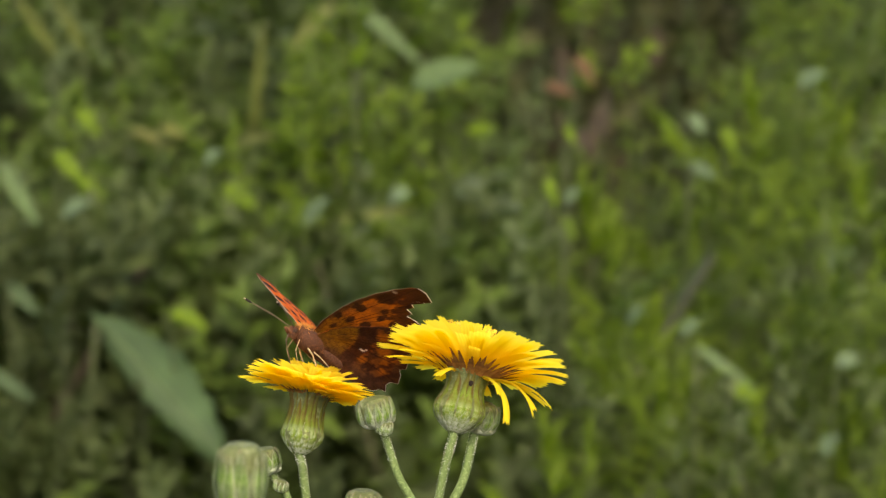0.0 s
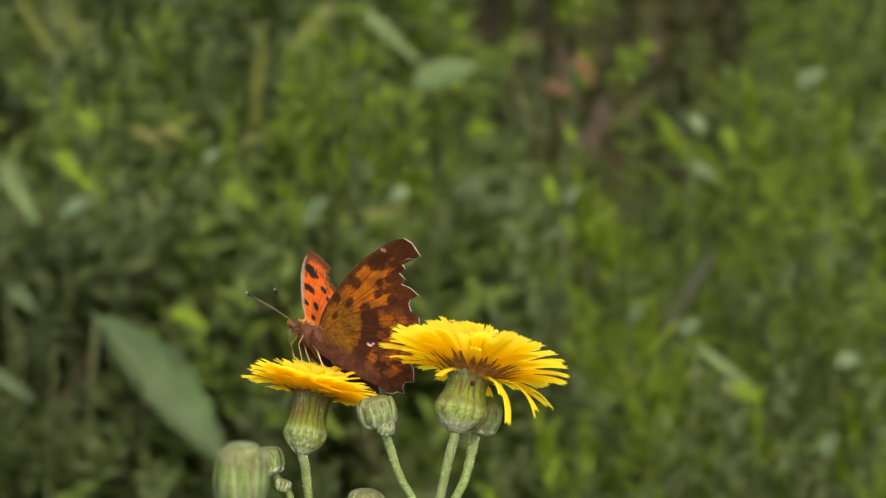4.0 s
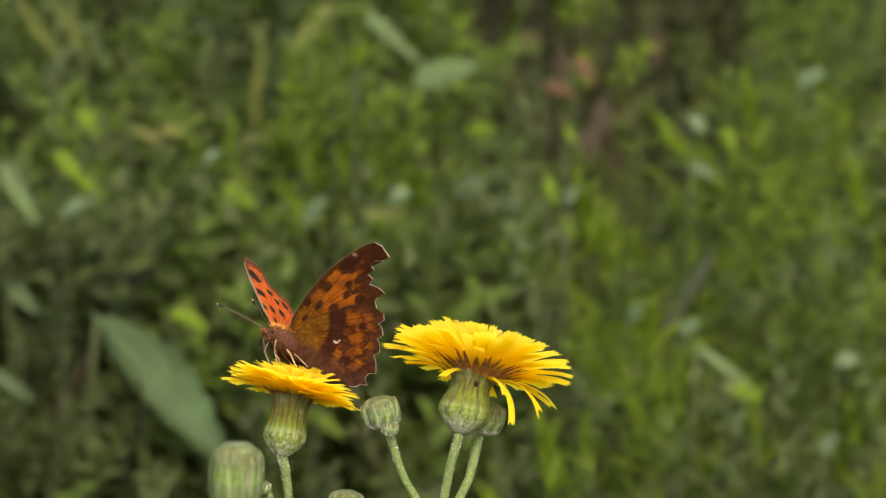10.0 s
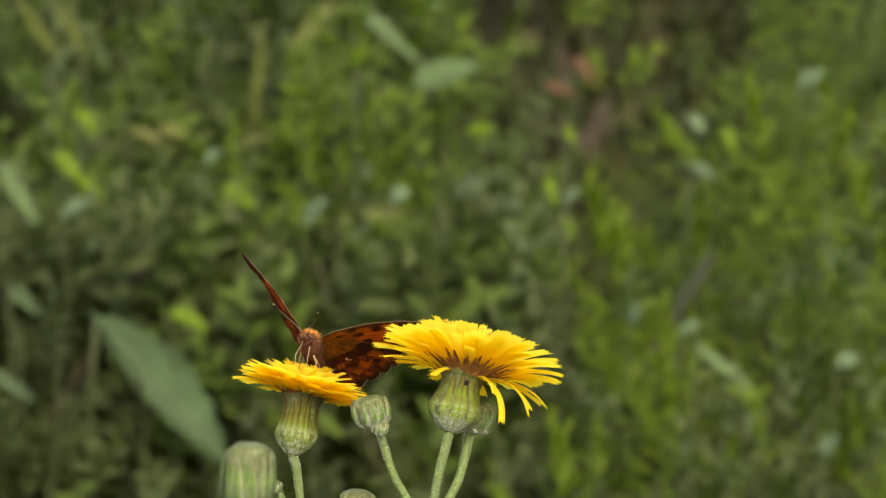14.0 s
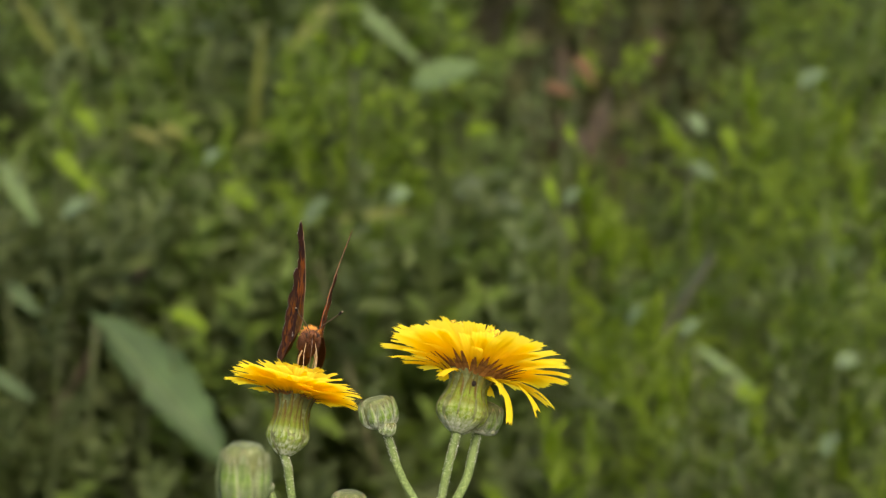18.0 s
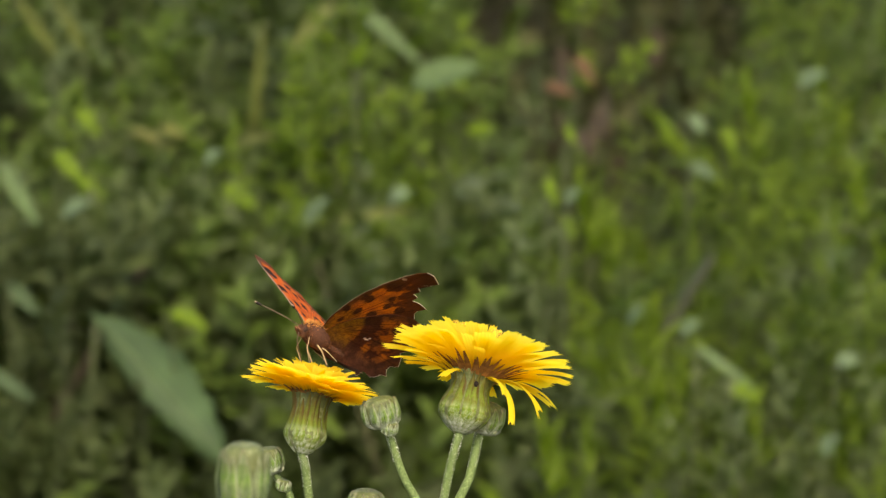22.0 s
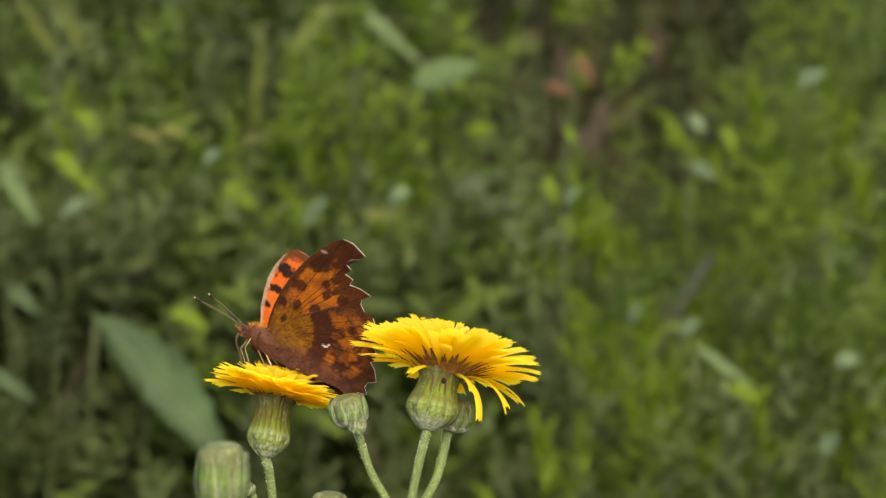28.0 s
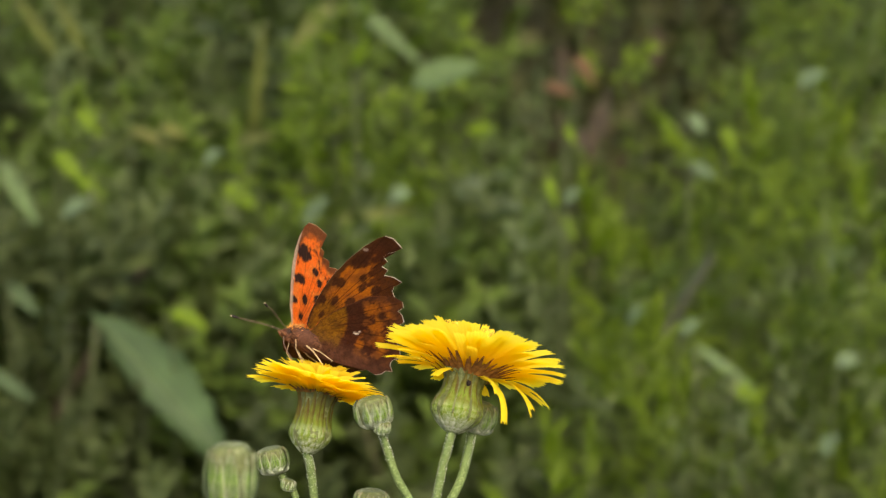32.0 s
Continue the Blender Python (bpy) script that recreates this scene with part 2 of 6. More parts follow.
# ---- ground ----
def bank(x, y):
    """Height of the ground: level before the plants, a bank behind them."""
    s = min(max((y - 0.45) / 2.8, 0.0), 1.0)
    h = 0.95 * s * s * (3 - 2 * s)
    return h + 0.02 * math.sin(x * 3.1 + 1.0) * math.sin(y * 2.3) * min(1.0, 3 / (1 + abs(x) + abs(y)))


def build_ground():
    xs = [-400, -120, -40, -15, -6] + [-3 + 0.15 * i for i in range(41)] + [6, 15, 40, 120, 400]
    ys = [-400, -120, -40, -15, -6, -3] + [-1.5 + 0.12 * i for i in range(50)] + [6, 10, 20, 50, 140, 400]
    v, f, u = sheet([[(x, y, bank(x, y)) for x in xs] for y in ys])
    tagged(new("ground", mesh("ground", v, f, SOIL, u)), "dark mossy soil of a meadow and its bank", "ground", kind="structure")


build_ground()


# ---- flower heads ----
def petal_mesh(length, width, r0, z0, bend0, bend1, rng, cup=0.18, twist=0.0, pointed=False):
    """A strap-shaped ray floret with five teeth, running out along +x and rising by bend angles (degrees from the axis)."""
    n, cols = 9, 5
    grid = []
    r, z = r0, z0
    kink = rng.uniform(-1, 1)
    for i in range(n):
        s = i / (n - 1)
        a = radians(bend0 + (bend1 - bend0) * s ** 0.8) + 0.06 * math.sin(6 * s + kink * 3)
        if i:
            r += math.sin(a) * length / (n - 1)
            z += math.cos(a) * length / (n - 1)
        w = width * (0.35 + 0.65 * min(1.0, s * 2.2)) * (1 - 0.12 * max(0, s - 0.8) / 0.2)
        if pointed:
            w = width * (1 - 0.85 * s * s)
        row = []
        for j in range(cols):
            c = (j / (cols - 1) - 0.5) * 2
            tooth = (0.06 * length if j % 2 == 0 else 0.0) * rng.uniform(0.5, 1.2) if i == n - 1 else 0.0
            lift = -cup * width * (abs(c) ** 1.5) * (1 - 0.5 * s)
            side = c * w / 2
            tw = twist * s
            y = side * math.cos(tw) + 0.12 * kink * s * s * length * 0.3
            up = lift + side * math.sin(tw)
            row.append(Vector((r + math.sin(a) * tooth - math.cos(a) * up * -1 * 0.0 - math.cos(a) * up, y, z + math.cos(a) * tooth + math.sin(a) * up)) * MM)
        grid.append(row)
    return sheet(grid)


def bract_mesh(profile, z0, z1, width, proud, flare=0.0):
    n, cols = 8, 5
    grid = []
    for i in range(n):
        s = i / (n - 1)
        z = z0 + (z1 - z0) * s
        r = radius_at(profile, z) + proud * (0.5 + 0.5 * math.sin(math.pi * s)) + flare * max(0, s - 0.75) * 4
        w = width * (0.75 + 0.4 * math.sin(math.pi * min(1, s * 1.3))) * (1 - s ** 5 * 0.85)
        row = []
        for j in range(cols):
            c = (j / (cols - 1) - 0.5) * 2
            ang = c * w / 2 / max(r, 0.8)
            rr = r - 0.28 * c * c
            row.append(Vector((rr * math.cos(ang), rr * math.sin(ang), z)) * MM)
        grid.append(row)
    return sheet(grid)


def place_ring(name, meshes, parent, count, rng, turn=0.0, jitter=4.0, lean=3.0, label="", tilt=Matrix()):
    for k in range(count):
        a = 360 * (k + turn) / count + rng.uniform(-jitter, jitter)
        m = tilt @ pose(0, 0, 0, 0, 0, a) @ pose(0, 0, 0, rng.uniform(-lean, lean), rng.uniform(-lean, lean), 0)
        part(name, rng.choice(meshes), parent, m, label)


def flower_head(thing, m, profile, rows, seed, bract_rows, tips=26, nod=(0, 0), tip_long=1.0, shift=(0, 0)):
    """An open composite head: receptacle with bracts, rings of strap petals, styles in the centre."""
    rng = random.Random(seed)
    v, f, u = lathe(profile + [(0.0, profile[-1][1] + 0.6)])
    head = part("flower_head", mesh("flower_head", v, f, CORE, u), thing, m, "open yellow composite head on a green woolly cup")
    for z0, z1, width, count, proud, flare in bract_rows:
        kinds = [mesh("bract", *(lambda g: (g[0], g[1], BRACT, g[2]))(bract_mesh(profile, z0, z1 + rng.uniform(-1.3, 0.5), width * rng.uniform(0.8, 1.15), proud * rng.uniform(0.6, 1.3), flare))) for _ in range(5)]
        place_ring("bract", kinds, head, count, rng, rng.random(), 8.0, 1.2)
    rim = profile[-1][1] * MM
    tilt = pose(shift[0] * MM, 0, rim + shift[1] * MM, *nod) @ pose(0, 0, -rim)
    for ring, (length, width, r0, z0, b0, b1, count) in enumerate(rows):
        kinds = []
        for _ in range(6):
            g = petal_mesh(length * rng.uniform(0.86, 1.08), width * rng.uniform(0.85, 1.15), r0, z0, b0 + rng.uniform(-3, 3), b1 + rng.uniform(-6, 6), rng, 0.04, rng.uniform(-0.12, 0.12))
            kinds.append(mesh("petal", g[0], g[1], PETAL_OUTER if ring < 2 else PETAL, g[2]))
        place_ring("petal", kinds, head, count, rng, rng.random(), 5.0, 1.2, "", tilt)
    # dark tips of the inner bracts, spread below the petals
    kinds = []
    for _ in range(6):
        g = petal_mesh(rng.uniform(3.0, 6.8) * tip_long, rng.uniform(0.9, 1.5), rows[1][2] + 0.1, rows[1][3] - 1.0, rows[1][4] + rng.uniform(-1, 4), rows[1][4] + 20 + rng.uniform(-3, 6), rng, 0.1, 0.0, True)
        kinds.append(mesh("bract_tip", g[0], g[1], STREAK, g[2]))
    place_ring("bract_tip", kinds, head, tips, rng, rng.random(), 6.0, 0.8, "", tilt)
    return head


def curled_styles(head, z, spread, count, seed, tall):
    """Thin forked styles that curl above the middle of the head."""
    rng = random.Random(seed)
    for _ in range(count):
        a, r = rng.uniform(0, 6.28), spread * math.sqrt(rng.random())
        x, y, h = r * math.cos(a), r * math.sin(a), tall * rng.uniform(0.7, 1.1)
        o = Vector((math.cos(a + rng.uniform(-1, 1)), math.sin(a + rng.uniform(-1, 1)), 0))
        base = Vector((x, y, z))
        top = base + Vector((0, 0, h)) + o * 0.5
        pieces = [tube([p * MM for p in curve([base, base.lerp(top, 0.5) + o * 0.1, top], 3)], [0.10 * MM] * 7, 5)]
        for s in (1, -1):
            q = Vector((-o.y, o.x, 0)) * s
            pieces.append(tube([p * MM for p in curve([top, top + q * 0.45 + Vector((0, 0, 0.45)), top + q * 0.95 + Vector((0, 0, 0.15)), top + q * 0.8 - Vector((0, 0, 0.25))], 3)], [0.075 * MM] * 10, 5))
        v, f, u = joined(pieces)
        part("style", mesh("style", v, f, STYLE, u), head)


def bud(name, parent, m, size, seed, tall=1.0, label="closed green bud with woolly bracts"):
    rng = random.Random(seed)
    prof = [(r * size, z * size * tall) for r, z in ((0.25, 0.0), (0.62, 0.14), (0.92, 0.45), (1.0, 0.85), (0.98, 1.2), (0.95, 1.5), (0.87, 1.7), (0.68, 1.82), (0.36, 1.85), (0.02, 1.80))]
    v, f, u = lathe(prof, 22)
    core = part(name, mesh(name, v, f, CORE, u), parent, m, label)
    for z0, z1, w, c, flare in ((0.45, 1.84, 0.72, 9, 0.10), (0.10, 1.74, 0.62, 11, 0.05), (0.03, 0.62, 0.66, 8, 0.0)):
        kinds = [mesh("bract", *(lambda g: (g[0], g[1], BUD_BRACT, g[2]))(bract_mesh(prof, z0 * size * tall, (z1 + rng.uniform(-0.16, 0.05)) * size * tall, w * size * rng.uniform(0.8, 1.15), 0.19 * size * (1.3 - z0) * rng.uniform(0.6, 1.2), flare * size * rng.uniform(0.3, 1.5)))) for _ in range(4)]
        place_ring("bract", kinds, core, c, rng, rng.random(), 6.0, 1.2)
    return core


def stem(thing, ctrl, r_low, r_top, name="stem", hair=420, seed=1, mat=None):
    """A rounded stalk through points in mm; the uppermost stretch carries short woolly hairs."""
    rng = random.Random(seed)
    pts = [p * MM for p in curve(ctrl, 10)]
    n = len(pts)
    low, tall = pts[0].z, pts[-1].z - pts[0].z
    radii = [(r_low + (r_top - r_low) * min(1.0, max(0.0, (p.z - low) / tall) * 1.06) ** 0.6) * MM for p in pts]
    v, f, u = tube(pts, radii, 12)
    ob = part(name, mesh(name, v, f, mat or STEM, u), thing)
    if hair:
        pieces = []
        for _ in range(2 * hair):
            i = rng.randrange(int(n * 0.6), n - 1)
            p = pts[i].lerp(pts[i + 1], rng.random())
            d = Vector((rng.gauss(0, 1), rng.gauss(0, 1), rng.gauss(0, 0.4))).normalized()
            q = p + d * (radii[i] + rng.uniform(0.05, 0.26) * MM)
            pieces.append(tube([p + d * radii[i] * 0.8, q], [0.035 * MM, 0.018 * MM], 3))
        v, f, u = joined(pieces)
        tagged(part("wool", mesh("wool", v, f, WOOL, u), ob), kind="stuff")
    return ob


def at(base, p):
    """A point in world mm, taken into a stalk that stands at base (mm)."""
    return Vector(p) - Vector(base)


LEFT_BASE, RIGHT_BASE, BUD_BASE, EDGE_BASE = (40, 10, 0), (-75, -22, 0), (-56, -100, 0), (-150, 0, 0)


def left_stalk():
    b = LEFT_BASE
    t = tagged(new("flower_stalk"), "yellow sow-thistle stalk with one open head and small buds", "flower", "sow-thistle stalks")
    t.matrix_basis = pose(*[c * MM for c in b])
    root = Vector((0, 0, 0))
    stem(t, [root, at(b, (-8, 4, 450)), at(b, (-22.4, -4, 740)), at(b, (-26.9, -6.4, 800)), at(b, (-28.4, -7.0, 811))], 3.2, 0.86, seed=3)
    prof = [(1.1, 0), (1.9, 0.6), (2.9, 1.6), (3.9, 2.9), (4.15, 4.0), (3.85, 5.4), (3.45, 7.0), (3.3, 8.6), (3.4, 10.6), (3.8, 12.1), (4.4, 13.2)]
    rows = [(9.6, 3.3, 3.8, 11.8, 62, 98, 32), (9.6, 3.2, 3.3, 12.2, 54, 91, 28), (8.8, 2.6, 2.8, 12.6, 48, 86, 22), (7.4, 2.1, 2.0, 12.9, 37, 72, 16), (5.8, 1.6, 1.2, 13.2, 20, 52, 14)]
    bracts = [(1.6, 13.8, 2.2, 15, 0.06, 0.3), (2.6, 14.0, 1.2, 9, 0.14, 0.3), (0.8, 10.2, 2.1, 9, 0.16, 0.0), (0.1, 6.0, 2.2, 9, 0.15, 0.0), (0.0, 2.8, 1.7, 8, 0.2, 0.0)]
    h = flower_head(t, pose(*[c * MM for c in at(b, (-28.4, -7.0, 810.2))], -20, 11, 0), prof, rows, 11, bracts, 20, (0, 3), 0.5, (-0.3, 0.4))
    curled_styles(h, 14.8, 5.4, 80, 5, 1.7)
    # one petal that hangs over the rim
    g = petal_mesh(6.4, 2.4, 4.2, 12.4, 66, 112, random.Random(12), 0.1)
    part("petal", mesh("petal", g[0], g[1], PETAL, g[2]), h, pose(0, 0, 0, 0, 0, -78))
    # side bud with its own small bud
    stem(t, [at(b, (-24, -5, 770)), at(b, (-30.5, -2.5, 799)), at(b, (-33.2, -1.6, 803.6)), at(b, (-34.6, -1.4, 805.6))], 0.9, 0.7, "side_stem", 90, 7)
    bud("bud", t, pose(*[c * MM for c in at(b, (-34.9, -1.4, 804.6))], 0, -10, 0), 2.95, 21)
    bud("bud", t, pose(*[c * MM for c in at(b, (-32.6, -2.8, 801.5))], 0, 14, 0), 1.35, 22)
    # low bud
    stem(t, [at(b, (-20, -5, 745)), at(b, (-17.5, -7.5, 780)), at(b, (-15.9, -8.6, 798))], 1.0, 0.8, "side_stem", 40, 8)
    bud("bud", t, pose(*[c * MM for c in at(b, (-15.9, -8.6, 797.5))], 0, 3, 0), 3.15, 23)
    return t


def right_stalk():
    b = RIGHT_BASE
    t = tagged(new("flower_stalk"), "yellow sow-thistle stalk with a wide open head and two buds", "flower", "sow-thistle stalks")
    t.matrix_basis = pose(*[c * MM for c in b])
    root = Vector((0, 0, 0))
    stem(t, [root, at(b, (-40, -18, 430)), at(b, (-8, -19, 760)), at(b, (-0.9, -18.6, 804)), at(b, (2.3, -17.9, 818))], 3.2, 0.84, seed=13)
    prof = [(1.2, 0), (2.2, 0.6), (3.6, 1.7), (4.8, 3.1), (5.15, 4.4), (4.85, 5.8), (4.25, 7.2), (3.85, 8.6), (3.8, 9.8), (4.1, 11.1), (4.9, 12.0)]
    rows = [(13.2, 2.4, 4.0, 11.3, 56, 99, 9), (14.6, 2.7, 3.9, 11.4, 50, 91, 38), (14.6, 2.7, 3.6, 11.6, 45, 86, 26), (13.2, 2.5, 3.0, 11.8, 39, 79, 16), (11.2, 2.2, 2.3, 12.0, 30, 70, 12), (9.2, 1.8, 1.5, 12.2, 16, 52, 14)]
    bracts = [(1.8, 12.0, 2.4, 15, 0.06, 0.2), (3.0, 12.4, 1.3, 9, 0.14, 0.3), (0.9, 8.8, 2.3, 10, 0.16, 0.0), (0.1, 5.6, 2.6, 9, 0.16, 0.0), (0.0, 3.0, 2.0, 8, 0.2, 0.0)]
    h = flower_head(t, pose(*[c * MM for c in at(b, (2.1, -17.9, 817.2))], -22, 14, 0), prof, rows, 31, bracts, 54, (-5, -1), 1.12, (0.5, 0.6))
    curled_styles(h, 17.4, 8.6, 84, 6, 2.3)
    # a small dark blemish on the neck of the cup
    v, f, u = tube([Vector(p) * MM for p in ((0.75, -3.7, 8.9), (0.78, -3.9, 9.15), (0.8, -3.95, 9.5), (0.82, -3.9, 9.9), (0.85, -3.75, 10.1))], [0.1 * MM, 0.36 * MM, 0.48 * MM, 0.38 * MM, 0.1 * MM], 10)
    part("blemish", mesh("blemish", v, f, FEELER, u), h, None, "small dark blemish")
    # loose petals that droop
    rng = random.Random(36)
    for turn, length, b0, b1 in ((-28, 13.5, 66, 150), (-40, 12.0, 84, 172), (-22, 12.0, 70, 138), (-8, 13.5, 62, 126), (-55, 8.0, 70, 150), (14, 13.0, 60, 118), (196, 12.5, 66, 112), (214, 13.0, 64, 104), (236, 7.5, 74, 138)):
        g = petal_mesh(length, 2.1, 4.3, 11.4, b0 - 4, b1, rng, 0.18, rng.uniform(-0.4, 0.4))
        part("petal", mesh("petal", g[0], g[1], PETAL_OUTER, g[2]), h, pose(0, 0, 0, 0, 0, turn))
    # bud close behind the head
    stem(t, [at(b, (-3.4, -18.4, 790)), at(b, (0.6, -17.8, 801)), at(b, (3.9, -16, 807.4)), at(b, (5.4, -13.5, 813)), at(b, (6.2, -11, 816.5))], 1.0, 0.85, "side_stem", 300, 17)
    bud("bud", t, pose(*[c * MM for c in at(b, (6.4, -10.4, 815.4))], 0, 16, 0), 3.4, 33)
    # bud on a long side stem
    stem(t, [at(b, (-3.6, -18.6, 787)), at(b, (-4.9, -18.8, 801)), at(b, (-8.6, -18.2, 808.8)), at(b, (-11.0, -17.6, 816)), at(b, (-11.9, -17.2, 819))], 1.0, 0.75, "side_stem", 360, 18)
    bud("bud", t, pose(*[c * MM for c in at(b, (-12.3, -17.2, 818.0))], 0, -12, 0), 3.3, 34)
    bud("bud", t, pose(*[c * MM for c in at(b, (-11.5, -18.9, 817.2))], 10, 12, 0), 1.5, 35)
    return t


def bud_stalk():
    b = BUD_BASE
    t = tagged(new("bud_stalk"), "plump green sow-thistle bud on a woolly stalk", "flower", "sow-thistle stalks")
    t.matrix_basis = pose(*[c * MM for c in b])
    stem(t, [Vector((0, 0, 0)), at(b, (-46, -101, 420)), at(b, (-34.5, -100, 784)), at(b, (-33.4, -100, 824))], 3.0, 1.0, seed=41)
    bud("bud", t, pose(*[c * MM for c in at(b, (-33.3, -100, 823.3))], 0, 3, 0), 3.75, 43, 1.76)
    return t


def edge_stalk():
    b = EDGE_BASE
    t = tagged(new("flower_stalk"), "yellow sow-thistle stalk with a small open head", "flower", "sow-thistle stalks")
    t.matrix_basis = pose(*[c * MM for c in b])
    stem(t, [Vector((0, 0, 0)), at(b, (-136, -4, 420)), at(b, (-113, -8, 792))], 3.0, 0.95, seed=51)
    prof = [(1.1, 0), (2.6, 0.4), (3.6, 1.5), (4.0, 3.2), (3.75, 4.8), (3.3, 6.8), (3.05, 8.8), (3.1, 10.8), (3.5, 12.2), (4.2, 13.2)]
    rows = [(9.6, 1.75, 3.6, 12.6, 68, 92, 22), (8.4, 1.7, 3.0, 13.0, 50, 78, 20), (5.6, 1.3, 1.8, 13.5, 28, 60, 16)]
    bracts = [(1.6, 13.2, 2.0, 13, 0.12, 0.3), (0.2, 5.6, 1.7, 11, 0.45, 0.0)]
    flower_head(t, pose(*[c * MM for c in at(b, (-113, -8, 791))], -10, 6, 0), prof, rows, 52, bracts)
    return t


STALK_LEFT, STALK_RIGHT, STALK_BUD, STALK_EDGE = left_stalk(), right_stalk(), bud_stalk(), edge_stalk()


# ---- butterfly ----
FORE = ((0.6, -0.6), (1.6, 2.0), (2.4, 5.0), (2.8, 9.0), (2.8, 12.5), (2.2, 16.5), (1.0, 20.2), (-0.4, 22.8), (-1.6, 24.0), (-3.6, 24.2), (-7.0, 23.2), (-6.4, 22.0), (-5.0, 21.0), (-4.7, 19.8), (-6.3, 19.3), (-5.9, 17.9), (-7.8, 17.7), (-7.9, 16.4), (-10.0, 16.9), (-12.6, 16.7), (-11.6, 15.2), (-11.9, 14.2), (-13.5, 13.2), (-11.5, 11.3), (-7.0, 6.2), (-2.6, 0.6))
HIND = ((-1.0, 1.6), (-3.4, 6.0), (-8.0, 11.0), (-12.5, 13.2), (-15.6, 13.1), (-16.6, 12.2), (-16.1, 11.0), (-17.5, 10.6), (-18.9, 9.5), (-18.2, 8.3), (-19.7, 7.7), (-20.9, 6.3), (-20.2, 5.1), (-21.7, 4.3), (-23.3, 2.4), (-22.0, 1.4), (-21.9, 0.3), (-23.0, -0.7), (-21.4, -1.2), (-20.6, -2.2), (-19.2, -2.9), (-17.2, -2.7), (-13.0, -3.5), (-7.0, -4.3), (-2.5, -4.6), (0.6, -4.0), (2.0, -2.4), (2.0, -0.6))
ORANGE, DARK, BROWN, TAN = Vector((0.80, 0.155, 0.013)), Vector((0.03, 0.014, 0.008)), Vector((0.10, 0.042, 0.014)), Vector((0.46, 0.30, 0.16))
AMBER, UMBER, MAUVE = Vector((0.44, 0.158, 0.013)), Vector((0.06, 0.022, 0.011)), Vector((0.10, 0.04, 0.02))
FORE_SPOTS = ((-3.9, 14.0, 1.0, 1.0), (-5.2, 11.9, 1.0, 0.9), (-5.0, 8.3, 1.1, 1.3), (-8.5, 12.7, 1.4, 1.2), (-1.4, 7.3, 0.9, 1.2), (-0.9, 3.6, 0.7, 0.9), (1.5, 6.4, 1.1, 1.0), (0.4, 11.2, 2.0, 1.3), (-0.6, 17.0, 2.4, 2.0))
HIND_SPOTS = ((-6.1, 6.4, 1.9, 1.3), (-9.4, 6.6, 1.3, 1.0), (-9.4, 4.0, 1.3, 1.7), (-13.5, 8.6, 1.2, 1.0), (-13.6, 3.6, 1.2, 1.6))
HIND_GLOW = ((-7.6, 2.2, 1.6, 2.0), (-10.6, 8.8, 2.2, 1.4), (-14.0, 6.0, 1.4, 1.6), (-5.0, 4.0, 1.4, 1.2), (-16.5, 4.2, 1.2, 1.0), (-12.6, 1.4, 1.3, 1.0), (-15.4, 9.4, 1.3, 0.9), (-18.2, 6.4, 1.0, 0.8), (-18.6, 1.9, 1.0, 0.8), (-13.2, 10.9, 1.4, 0.8))
VEINS_FORE = ((-1.6, 23.5), (-5.5, 20.5), (-6.8, 18.5), (-8.6, 17.3), (-11.5, 15.6), (-12.6, 13.2))
VEINS_HIND = ((-15.6, 13.0), (-18.0, 9.5), (-20.3, 6.0), (-22.5, 2.2), (-22.2, -0.5), (-19.0, -3.4), (-12.0, -4.2))


def soft(d, a, b):
    t = min(max((d - a) / (b - a), 0.0), 1.0)
    return t * t * (3 - 2 * t)


def line_gap(a, b, x0, y0, x1, y1):
    t = min(max(((a - x0) * (x1 - x0) + (b - y0) * (y1 - y0)) / ((x1 - x0) ** 2 + (y1 - y0) ** 2), 0.0), 1.0)
    return math.hypot(a - x0 - t * (x1 - x0), b - y0 - t * (y1 - y0))


def spot_field(a, b, spots, wob):
    best = 9.0
    for x, y, p, q in spots:
        best = min(best, math.hypot((a - x) / p, (b - y) / q))
    return best + wob


def vein_field(a, b, veins):
    best = 9.0
    l = math.hypot(a, b)
    for x, y in veins:
        n = math.hypot(x, y)
        if a * x + b * y > 0:
            best = min(best, abs(a * y - b * x) / n)
    return best if l > 2.5 else 9.0


